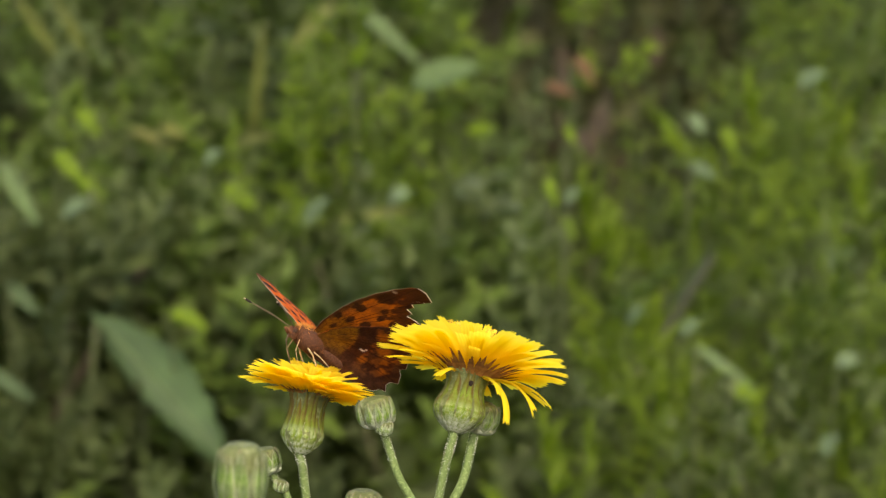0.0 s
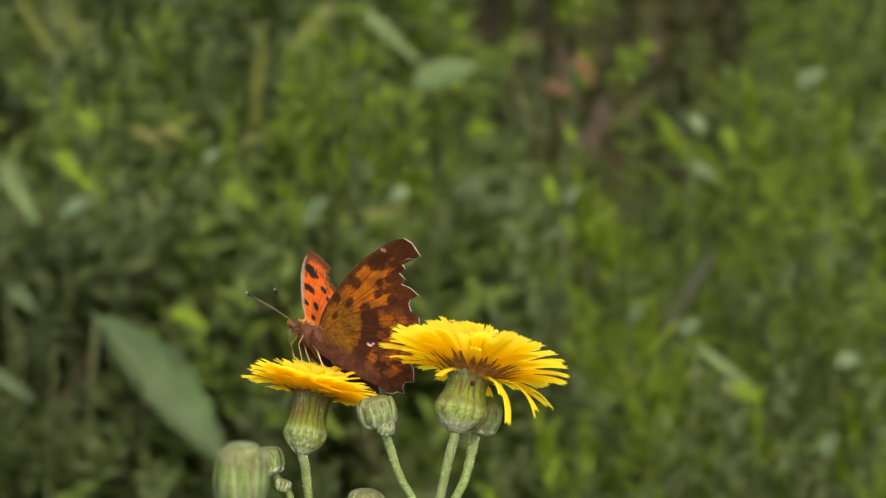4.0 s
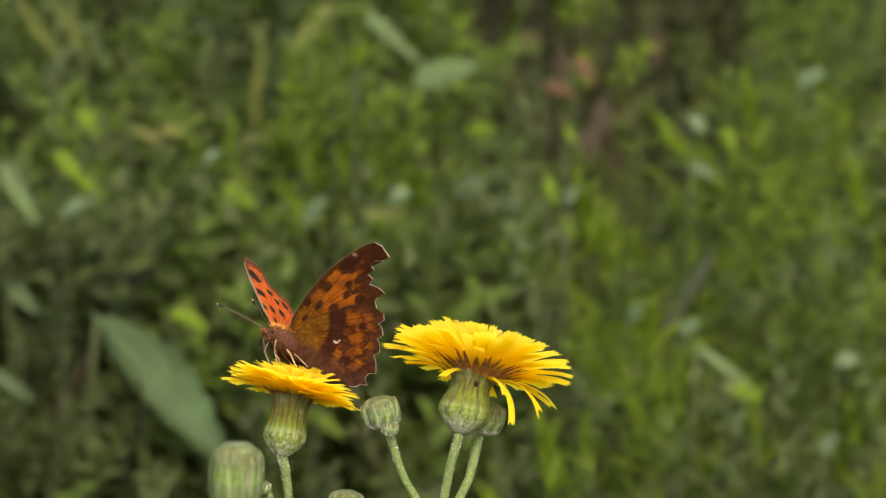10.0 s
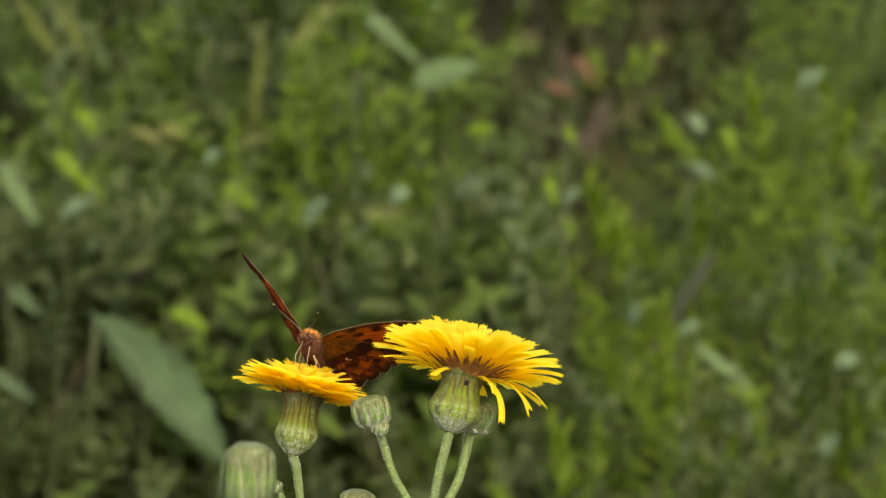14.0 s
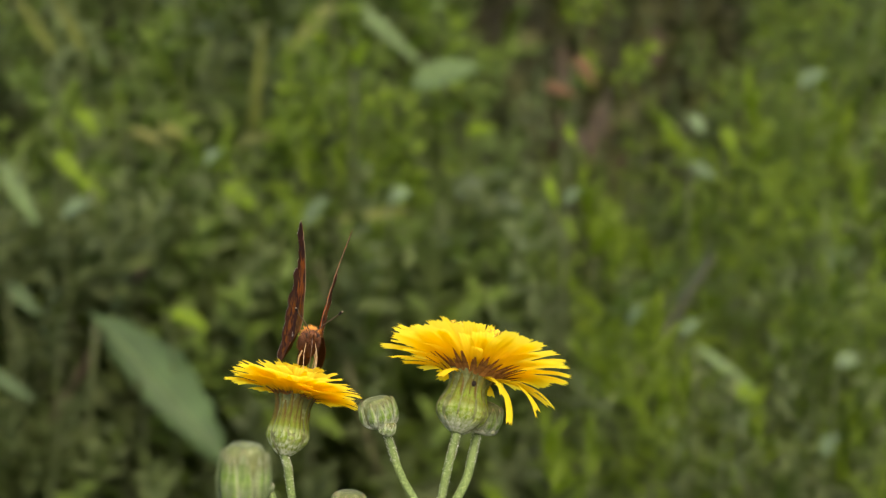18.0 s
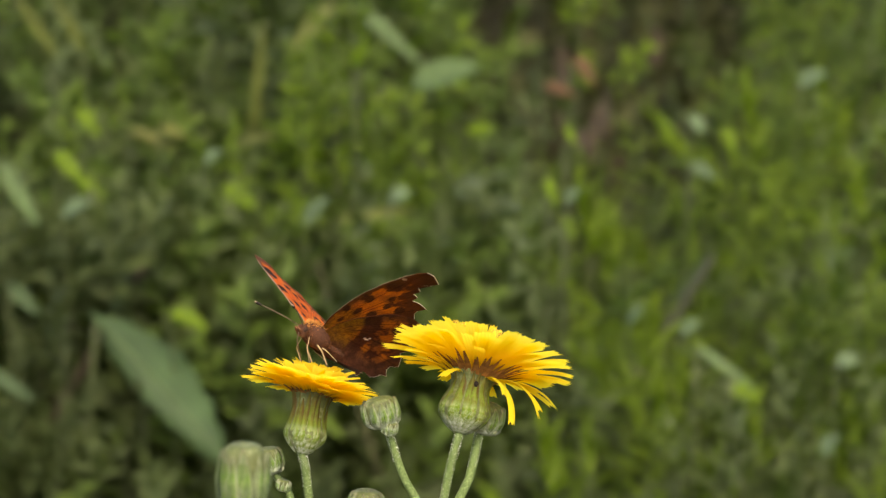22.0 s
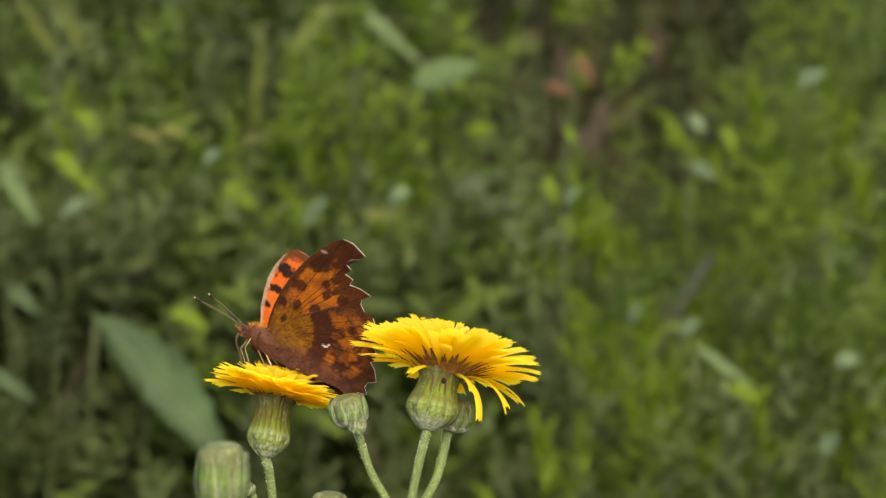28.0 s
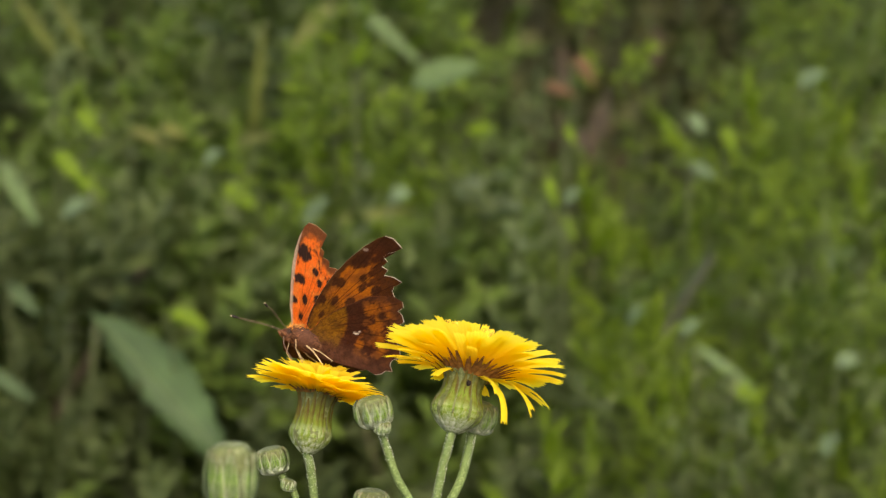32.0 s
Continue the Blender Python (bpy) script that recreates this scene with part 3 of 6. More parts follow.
def marking(a, b, s, front, upper, edge):
    """Colour of the wing's scales at (a, b) mm; s runs from the root to the margin."""
    q = Vector((a * 0.45, b * 0.45, 3.7 if front else 9.1))
    wob = 0.28 * noise.noise(q * 2.2) + 0.15 * noise.noise(q * 5.0)
    tone = noise.noise(q * 1.1) + 0.5 * noise.noise(q * 3.3)
    vein = 1 - soft(vein_field(a, b, VEINS_FORE if front else VEINS_HIND), 0.04, 0.17)
    net = noise.voronoi(Vector((a * 0.9, b * 0.9, 0.3)))[0]
    mesh_line = 1 - soft(net[1] - net[0], 0.0, 0.12)
    inner = math.hypot(a, b) + 1.2 * wob
    if upper:
        c = ORANGE.lerp(Vector((0.72, 0.27, 0.05)), soft(tone, -0.2, 0.7) * 0.5)
        if not front:
            c = c.lerp(BROWN, 0.45 * (1 - soft(s, 0.1, 0.5)))
        c = c.lerp(BROWN, soft(s + 0.10 * wob, 0.86, 0.93) * 0.9)
        d = spot_field(a, b, FORE_SPOTS if front else HIND_SPOTS, wob)
        c = c.lerp(DARK, 1 - soft(d, 0.75, 1.0))
        c = c.lerp(DARK, 0.8 * (1 - soft(abs(s - 0.80) + 0.12 * wob, 0.015, 0.06)) * soft(noise.noise(q * 3.1), -0.05, 0.25) if front else 0.0)
        c = c.lerp(BROWN, vein * 0.4)
        c = c.lerp(BROWN, 1 - soft(b + wob, -0.5, 1.5) if not front else 0.0)
        costa = (1 - soft(abs(a - (2.8 - 0.0125 * (b - 10) ** 2)), 0.5, 1.1)) if front and 0 < b < 22 else 0.0
        c = c.lerp(Vector((0.50, 0.40, 0.26)), costa * 0.8)
        return c.lerp(TAN, edge)
    golden = Vector((0.27, 0.13, 0.011)).lerp(Vector((0.16, 0.075, 0.012)), soft(tone, -0.3, 0.5))
    if front:
        c = AMBER.lerp(Vector((0.30, 0.11, 0.018)), soft(tone + 0.6 * wob, -0.35, 0.3))
        c = c.lerp(golden, 1 - soft(inner, 6.0, 8.5))
        margin = soft(s + 0.30 * wob + 0.12 * tone, 0.72, 0.80)
        c = c.lerp(UMBER, margin * 0.9)
        c = c.lerp(UMBER, soft(b + 0.35 * a + 2.2 * wob, 14.6, 16.6) * 0.75)
        c = c.lerp(BROWN, soft(a + 0.014 * (b - 10) ** 2 + 1.2 * wob, 1.0, 1.9) * soft(b, 3.0, 6.0) * 0.8)
        d = spot_field(a, b, FORE_SPOTS, 1.3 * wob)
        c = c.lerp(UMBER, (1 - soft(d, 0.78, 1.06)) * 0.9)
        c = c.lerp(Vector((0.50, 0.42, 0.36)), (1 - soft(spot_field(a, b, ((0.2, 19.6, 0.8, 0.35),), wob), 0.6, 1.1)) * 0.6)
    else:
        c = UMBER.lerp(Vector((0.19, 0.068, 0.016)), soft(tone + 0.8 * wob, -0.1, 0.3))
        c = c.lerp(AMBER, (1 - soft(spot_field(a, b, HIND_GLOW, 3.0 * wob + 0.5 * tone), 0.45, 1.25)) * 0.7)
        c = c.lerp(UMBER, (1 - soft(abs(inner - 10.3), 1.5, 2.0)) * 0.95)
        c = c.lerp(UMBER, (1 - soft(spot_field(a, b, HIND_SPOTS[3:], 1.5 * wob), 0.6, 1.1)) * 0.7)
        c = c.lerp(golden, 1 - soft(inner, 8.0, 8.7))
        c = c.lerp(MAUVE * (1 + 0.6 * tone), 1 - soft(b + 2.2 * wob, -2.4, 1.2))
        c = c.lerp(MAUVE, soft(s + 0.15 * wob, 0.84, 0.92) * 0.6)
        hook = min(line_gap(a, b, -11.4, 3.7, -11.1, 2.9), line_gap(a, b, -11.1, 2.9, -10.2, 3.0))
        c = c.lerp(Vector((0.85, 0.80, 0.68)), 1 - soft(hook, 0.10, 0.24))
    c = c.lerp(UMBER, mesh_line * 0.6 * (1 - soft(inner, 8.0, 13.0)))
    c = c.lerp(UMBER * 0.7, vein * 0.75 * soft(b, -0.5, 2.0) * soft(inner, 4.0, 9.0))
    return c.lerp(Vector((0.85, 0.80, 0.70)), edge)


def wing_mesh(name, outline, root, front, side, lift, span):
    """A thin closed wing: upper and lower face over a fan from the root, joined along the rim. side is 1 for the left wing."""
    ring, free = [], []
    for i in range(len(outline) - 1):
        p, q = Vector((*outline[i], 0)), Vector((*outline[i + 1], 0))
        k = max(2, int((q - p).length / 0.28))
        ring += [p.lerp(q, j / k) for j in range(k)]
        free += [1.0 if span[0] <= i < span[1] else 0.0] * k
    ring.append(Vector((*outline[-1], 0)))
    free.append(0.0)
    steps = 60
    thick = 0.05
    root = Vector((*root, 0))
    up_v, up_c, lo_v, lo_c = [], [], [], []
    near, inner = 16, []
    for k in range(len(ring)):
        window = [ring[min(max(k + d, 0), len(ring) - 1)] for d in range(-near, near + 1)]
        mid = sum(window, Vector((0, 0, 0))) / len(window)
        inner.append(root.lerp(mid, 0.84))
    for i in range(steps + 1):
        s = 1 - (1 - i / steps) ** 1.4
        for p, q, outer in zip(ring, inner, free):
            w = root.lerp(q, s / 0.84) if s < 0.84 else q.lerp(p, (s - 0.84) / 0.16)
            a, b = w.x, w.y
            fold = 0.0
            b2 = b
            if b < 2.2:
                t, b2 = 2.2, 2.2
                while t > b + 1e-6:
                    d = min(0.25, t - b)
                    turn = radians(32) * min(1.0, (2.2 - t + d * 0.5) / 3.4)
                    b2 -= d * math.cos(turn)
                    fold -= d * math.sin(turn)
                    t -= d
            z = lift + fold + 0.35 * math.sin(math.pi * min(1, max(0, b / 24))) * 1.2 + 0.12 * noise.noise(Vector((a * 0.5, b * 0.5, 1.0))) - 0.004 * min(0.0, a) ** 2
            up_v.append(Vector((a, side * b2, z + thick)) * MM)
            lo_v.append(Vector((a, side * b2, z - thick)) * MM)
            rim = outer * (1 - soft((p - w).length, 0.06, 0.17)) * (0.55 + 0.45 * soft(noise.noise(p * 1.7), -0.3, 0.1)) if s > 0.84 else 0.0
            up_c.append(marking(a, b, s, front, True, rim))
            lo_c.append(marking(a, b, s, front, False, rim))
    nc = len(ring)
    n = len(up_v)
    faces = []
    for i in range(steps):
        for j in range(nc - 1):
            q = (i * nc + j, i * nc + j + 1, (i + 1) * nc + j + 1, (i + 1) * nc + j)
            faces.append(q)
            faces.append(tuple(k + n for k in q[::-1]))
    rim = [steps * nc + j for j in range(nc)]
    faces += [(rim[j], rim[j + 1], rim[j + 1] + n, rim[j] + n) for j in range(nc - 1)]
    me = mesh(name, up_v + lo_v, faces, WING)
    layer = me.color_attributes.new("markings", "FLOAT_COLOR", "POINT")
    layer.data.foreach_set("color", np.array([(*c, 1.0) for c in up_c + lo_c], dtype=np.float32).ravel())
    return me


def body_tube(points, radii, squash=1.0, sides=16):
    return tube([Vector(p) * MM for p in points], [r * MM for r in radii], sides, True, squash)


def fuzz(points, count, length, seed, down=0.0):
    """Short hairs over balls (x, y, z, r) in mm."""
    rng = random.Random(seed)
    pieces = []
    for _ in range(count):
        x, y, z, r = rng.choice(points)
        d = Vector((rng.gauss(0, 1), rng.gauss(0, 1), rng.gauss(0, 1))).normalized()
        p = Vector((x, y, z)) + d * r * 0.9
        q = p + (d + Vector((-0.6, 0, -down)) + Vector((rng.gauss(0, 0.25), rng.gauss(0, 0.25), rng.gauss(0, 0.25)))) * length * rng.uniform(0.6, 1.2)
        pieces.append(tube([p * MM, q * MM], [0.07 * MM, 0.015 * MM], 3, False))
    return joined(pieces)


HINGE = 1.7 * MM


def build_butterfly():
    t = tagged(new("butterfly"), "orange-brown comma butterfly with ragged wings feeding on a yellow head", "butterfly")
    v, f, u = body_tube([(3.6, 0, -1.9), (2.9, 0, -1.7), (1.6, 0, -1.7), (0, 0, -1.9), (-2, 0, -2.1), (-3.6, 0, -2.3), (-4.4, 0, -2.4)], [0.7, 1.5, 2.1, 2.3, 2.1, 1.5, 0.9])
    part("thorax", mesh("thorax", v, f, BODY, u), t)
    seg = [(-3.8 - 0.45 * i, 0, -2.1 - 0.03 * i) for i in range(26)]
    rad = [0.8 * (1.1 + 0.55 * math.sin(math.pi * min(1, (i + 2) / 22))) * (1 - 0.55 * max(0, i - 14) / 11) + 0.08 * (i % 3 == 0) for i in range(26)]
    v, f, u = body_tube(seg, rad)
    part("abdomen", mesh("abdomen", v, f, BODY, u), t)
    v, f, u = body_tube([(5.3, 0, -2.45), (5.0, 0, -2.4), (4.5, 0, -2.25), (3.9, 0, -2.1), (3.3, 0, -2.0)], [0.35, 0.85, 1.15, 1.1, 0.7])
    head = part("head", mesh("head", v, f, BODY, u), t)
    for s in (1, -1):
        v, f, u = body_tube([(4.5, s * (0.65 + 0.18 * k), -2.1) for k in range(5)], [0.35, 0.56, 0.54, 0.4, 0.12], 1.0, 12)
        part("eye", mesh("eye", v, f, EYE, u), head)
        v, f, u = body_tube([(5.0, s * 0.35, -2.6), (5.7, s * 0.35, -2.45), (6.5, s * 0.28, -2.05)], [0.38, 0.33, 0.08], 1.0, 8)
        part("palp", mesh("palp", v, f, FUR, u), head)
        way = Vector((0.91, s * 0.36, 0.10))
        root = Vector((4.7, s * 0.45, -1.5))
        line = curve([root, root + way * 4 + Vector((0, 0, 0.2)), root + way * 8 + Vector((0, s * 0.2, 0.15)), root + way * 10.2], 5)
        v, f, u = tube([p * MM for p in line], [0.10 * MM] * len(line), 6)
        feeler = part("antenna", mesh("antenna", v, f, SHAFT, u), head, None, "thin dark antenna with a pale-tipped club")
        e = root + way * 9.6
        v, f, u = tube([(e + way * k) * MM for k in (0, 0.5, 1.1, 1.6)], [0.1 * MM, 0.2 * MM, 0.27 * MM, 0.2 * MM], 8)
        part("club", mesh("club", v, f, FEELER, u), feeler)
        v, f, u = tube([(e + way * k) * MM for k in (1.6, 1.85, 2.0)], [0.19 * MM, 0.13 * MM, 0.04 * MM], 8)
        part("club_tip", mesh("club_tip", v, f, CLUBTIP, u), feeler)
    level, down = Vector((0.84, 0, -0.54)), Vector((-0.54, 0, -0.84))
    for s in (1, -1):
        for start, h, bend, out, deep in (((2.6, 0.9 * s, -3.0), 4.6, 2.6, 1.0, 6.6), ((0.2, 1.2 * s, -3.6), 0.2, -0.4, 1.8, 7.6), ((-1.8, 1.2 * s, -3.7), -3.4, -0.3, 1.5, 7.9)):
            a = Vector(start)
            foot = level * h + down * deep + Vector((0, s * out, 0))
            knee = a.lerp(foot, 0.32) + level * bend * 0.5 + Vector((0, s * 0.35, -0.1))
            line = [a, knee, foot, foot + level * 0.6 + down * 0.1]
            v, f, u = tube([p * MM for p in line], [r * MM for r in ((0.09, 0.07, 0.05, 0.04) if h > 3 else (0.18, 0.17, 0.14, 0.08) if h > 0 else (0.13, 0.12, 0.09, 0.06))], 7)
            part("leg", mesh("leg", v, f, LEG, u), t)
    a = Vector((5.1, 0, -2.9))
    line = curve([a, a + level * 0.8 + down * 1.6, a + level * 0.3 + down * 4.2, a + down * 6.0], 5)
    v, f, u = tube([p * MM for p in line], [0.09 * MM] * len(line), 6)
    part("proboscis", mesh("proboscis", v, f, TONGUE, u), head)
    v, f, u = fuzz([(2.4, 0, -1.7, 1.7), (0.8, 0, -1.8, 2.1), (-1, 0, -1.9, 2.2), (-2.6, 0, -2.1, 1.8), (4.4, 0, -2.2, 1.0)], 2200, 0.5, 4)
    tagged(part("fur", mesh("fur", v, f, FUR, u), t, None, "short russet hairs"), kind="stuff")
    v, f, u = fuzz([(1.8, 0.6, -0.6, 0.9), (1.8, -0.6, -0.6, 0.9), (0.4, 0, -0.4, 1.1), (-1.2, 0, -0.5, 1.1), (3.2, 0, -0.9, 0.7)], 700, 0.8, 6)
    tagged(part("tuft", mesh("tuft", v, f, GOLD, u), t, None, "golden hairs on the back"), kind="stuff")
    wings = []
    for s in (1, -1):
        w = part("wing", wing_mesh("wing", FORE, (0.0, 0.0), True, s, 0.0, (8, 22)), t, pose(0, s * HINGE, 0), "ragged wing, spotted orange above and mottled brown below")
        part("hindwing", wing_mesh("hindwing", HIND, (-0.6, 0.0), False, s, -0.14, (4, 21)), w)
        wings.append(w)
    return t, wings[0], wings[1]


BUTTERFLY, WING_LEFT, WING_RIGHT = build_butterfly()


# ---- herbs of the bank ----
def leaf_blade(length, width, fold=0.25, droop=0.3, n=4, cols=(-1, 0, 1)):
    """A pointed leaf along +x, metres."""
    grid = []
    for i in range(n + 1):
        s = i / n
        w = width * (math.sin(math.pi * min(0.999, s ** 0.75)) ** 0.8) / 2 + 0.0003
        grid.append([Vector((length * s, w * c, fold * w * abs(c) - droop * length * s * s)) for c in cols])
    return sheet(grid)


def lobed_leaf(length, rng):
    """A leaf cut into narrow lobes, in one piece round its midrib."""
    def rib(t):
        return Vector((length * t, 0, -0.25 * length * t * t))
    verts, faces, uvs = [rib(0.0)], [], [(0.5, 0.0)]
    last = 0
    for k in range(5):
        a, b = 0.16 + 0.16 * k, 0.25 + 0.16 * k
        i = len(verts)
        verts += [rib(a), rib(b)]
        uvs += [(0.5, a), (0.5, b)]
        n = len(verts)
        w = length * 0.035
        verts += [rib(a) * 0.5 + rib(a - 0.05) * 0.5 + Vector((0, w, 0)), rib(a) * 0.5 + rib(a - 0.05) * 0.5 - Vector((0, w, 0))]
        uvs += [(0.6, a), (0.4, a)]
        faces += [(last, i, n), (i, last, n + 1)]
        for side in (1, -1):
            out = length * (0.40 - 0.05 * k) * rng.uniform(0.85, 1.15)
            d = Vector((0.75, side * 0.66, rng.uniform(-0.25, 0.15))).normalized()
            q = Vector((-d.y * side, d.x * side, 0)) * side
            m = len(verts)
            verts += [rib(a) + d * out * 0.6 - q * side * out * 0.13, rib(a) + d * out, rib(b) + d * out * 0.62 + q * side * out * 0.10]
            uvs += [(0.5 + side * 0.3, a), (0.5 + side * 0.5, b), (0.5 + side * 0.3, b)]
            f = (i, m, m + 1, m + 2, i + 1)
            faces.append(f if side < 0 else f[::-1])
        last = i + 1
    e = len(verts)
    verts += [rib(1.0), rib(0.93) + Vector((0, length * 0.045, 0)), rib(0.93) - Vector((0, length * 0.045, 0))]
    uvs += [(0.5, 1.0), (0.6, 0.9), (0.4, 0.9)]
    faces += [(last, e, e + 1), (last, e + 2, e)]
    return verts, faces, uvs


def shoot_layout(kind, rng):
    """A side shoot along +z: its twig, and the kind of leaf and pose of each of its leaves."""
    high = rng.uniform(0.075, 0.105)
    bend = Vector((rng.uniform(-0.02, 0.02), rng.uniform(-0.02, 0.02), 0))
    line = curve([Vector((0, 0, 0)), Vector((0, 0, high * 0.5)) + bend * 0.4, Vector((0, 0, high)) + bend], 4)
    count = {"oval": 14, "cut": 11, "grey": 15, "lance": 8, "dim": 15, "spear": 13}[kind]
    poses = []
    for k in range(count):
        t = 0.12 + 0.88 * k / (count - 1)
        x = t * (len(line) - 1)
        i = min(int(x), len(line) - 2)
        p = line[i].lerp(line[i + 1], x - i)
        grow = rng.uniform(0.75, 1.1) * (1.1 - 0.55 * max(0, t - 0.6) / 0.4)
        up = (48 if kind == "spear" else 15) + (28 if kind == "spear" else 45) * t + rng.uniform(-15, 15)
        poses.append((rng.randrange(4), Matrix.Translation(p) @ pose(0, 0, 0, 0, 0, k * 137.5 + rng.uniform(-25, 25)) @ pose(0, 0, 0, rng.uniform(-25, 25), -up, 0) @ Matrix.Scale(grow, 4)))
    v, f, u = tube(line, [0.0011 - 0.0007 * i / (len(line) - 1) for i in range(len(line))], 4)
    return mesh("twig", v, f, HERB_STEM, u), poses


SHOOT_RNG = random.Random(77)
LEAF_SHAPES = {
    "oval": [leaf_blade(0.022, 0.0098, 0.3, d) for d in (0.0, 0.15, 0.3, 0.4)],
    "dim": [leaf_blade(0.022, 0.0098, 0.3, d) for d in (0.0, 0.15, 0.3, 0.4)],
    "cut": [lobed_leaf(0.032, SHOOT_RNG) for _ in range(4)],
    "grey": [leaf_blade(0.023, 0.0062, 0.3, d) for d in (0.0, 0.15, 0.3, 0.4)],
    "spear": [leaf_blade(0.036, 0.0088, 0.3, d) for d in (0.0, 0.1, 0.2, 0.3)],
    "lance": [leaf_blade(0.05, 0.011, 0.3, d, 6) for d in (0.1, 0.2, 0.35, 0.5)],
}
LEAF_MATS = {"oval": HERB_BRIGHT, "cut": HERB_BRIGHT, "grey": HERB_GREY, "lance": HERB_GREY, "dim": HERB_SHADED, "spear": HERB_BRIGHT}
# Single oval, cut and spear leaves take the sunlit tone, crowns the plainer one.
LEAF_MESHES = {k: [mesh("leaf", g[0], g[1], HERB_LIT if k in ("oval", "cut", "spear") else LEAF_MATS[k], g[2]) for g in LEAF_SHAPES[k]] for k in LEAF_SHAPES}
LEAF_ARRAYS = {k: [(np.array([tuple(p) for p in g[0]]), g[1], g[2]) for g in LEAF_SHAPES[k]] for k in LEAF_SHAPES}
SHOOTS = {k: [shoot_layout(k, SHOOT_RNG) for _ in range(6)] for k in LEAF_SHAPES}
HERB_LABEL = {"oval": "bright green herb with small oval leaves on the bank", "cut": "bright green herb with finely cut leaves on the bank", "grey": "grey-green herb with narrow leaves on the bank", "lance": "herb with long grey-green leaves on the bank", "dim": "small oval-leaved herb on the bank, shade put into its leaf colour", "spear": "bright green herb with narrow upright leaves on the bank"}
HERBS = []


def herb(tip, foot, kind, count, size, rng, single=False, leafy=0.24):
    """An upright herb from its foot on the bank to its tip: a stem with side shoots. With single, each leaf is a part; else they form one crown."""
    t = tagged(new("herb"), HERB_LABEL[kind], "herb", "herbs of the bank")
    base = Vector((foot[0], foot[1], bank(*foot) - 0.003))
    t.matrix_basis = Matrix.Translation(base)
    top = Vector(tip) - base
    side = Vector((top.x, top.y, 0))
    line = curve([Vector((0, 0, 0)), Vector((0, 0, top.z * 0.5)) + side * 0.35 + Vector((rng.uniform(-0.01, 0.01), 0, 0)), top], 8)
    v, f, u = tube(line, [0.0016 - 0.0010 * i / (len(line) - 1) for i in range(len(line))], 6)
    part("stem", mesh("stem", v, f, HERB_STEM, u), t)
    verts, faces, uvs, n = [], [], [], 0
    reach = min(0.92, leafy / max(0.2, top.length))
    for k in range(count):
        a = 1.0 - reach * (k / max(1, count - 1)) ** 1.1 if k else 0.97
        x = a * (len(line) - 1)
        i = min(int(x), len(line) - 2)
        p = line[i].lerp(line[i + 1], x - i)
        d = (line[i + 1] - line[i]).normalized()
        lean = (0 if k == 0 else rng.uniform(22, 58))
        m = Matrix.Translation(p) @ d.to_track_quat("Z", "Y").to_matrix().to_4x4() @ pose(0, 0, 0, 0, 0, k * 137.5 + rng.uniform(-30, 30)) @ pose(0, 0, 0, 0, lean, 0) @ Matrix.Scale(size * rng.uniform(0.7, 1.05), 4)
        twig, poses = rng.choice(SHOOTS[kind])
        part("twig", twig, t, m)
        for shape, lm in poses:
            g = m @ lm
            if single:
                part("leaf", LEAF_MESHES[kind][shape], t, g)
                continue
            arr, f, u = LEAF_ARRAYS[kind][shape]
            r = np.array(g)
            verts.append(arr @ r[:3, :3].T + r[:3, 3])
            faces += [tuple(j + n for j in q) for q in f]
            uvs += u
            n += len(arr)
    if not single:
        tagged(part("crown", mesh("crown", np.concatenate(verts), faces, LEAF_MATS[kind], uvs), t), kind="stuff")
    HERBS.append((t, *base))
    return t


HERB_RNG = random.Random(5)
# the shrubby herb with oval leaves
herb((-0.049, 1.150, 0.776), (-0.080, 1.190), "oval", 3, 0.62, HERB_RNG, True, 0.05)
herb((-0.091, 1.150, 0.745), (-0.084, 1.190), "oval", 4, 0.70, HERB_RNG, True, 0.07)
herb((-0.066, 1.220, 0.726), (-0.077, 1.260), "oval", 3, 0.60, HERB_RNG, True, 0.06)
herb((-0.042, 1.180, 0.724), (-0.063, 1.220), "oval", 3, 0.55, HERB_RNG, True, 0.05)
herb((-0.013, 1.150, 0.710), (-0.041, 1.190), "oval", 4, 0.70, HERB_RNG, True, 0.08)
herb((0.006, 1.200, 0.683), (-0.026, 1.240), "oval", 3, 0.60, HERB_RNG, True, 0.06)
herb((-0.030, 1.220, 0.686), (-0.044, 1.260), "oval", 3, 0.55, HERB_RNG, True, 0.06)
herb((0.006, 1.250, 0.792), (-0.001, 1.290), "oval", 4, 0.65, HERB_RNG, True, 0.09)
herb((-0.127, 1.100, 0.709), (-0.124, 1.140), "oval", 3, 0.50, HERB_RNG, True, 0.05)
herb((-0.117, 1.080, 0.695), (-0.114, 1.120), "oval", 3, 0.55, HERB_RNG, True, 0.05)
herb((-0.213, 1.120, 0.734), (-0.213, 1.160), "oval", 2, 0.45, HERB_RNG, True, 0.03)
herb((-0.194, 1.150, 0.736), (-0.187, 1.190), "oval", 2, 0.42, HERB_RNG, True, 0.03)
herb((0.023, 1.200, 0.717), (0.009, 1.240), "oval", 2, 0.40, HERB_RNG, True, 0.03)
herb((-0.083, 1.120, 0.722), (-0.079, 1.160), "oval", 3, 0.60, HERB_RNG, True, 0.06)
herb((0.099, 1.450, 0.766), (0.083, 1.490), "oval", 3, 0.70, HERB_RNG, True, 0.06)
herb((0.121, 1.450, 0.770), (0.097, 1.490), "oval", 3, 0.70, HERB_RNG, True, 0.06)
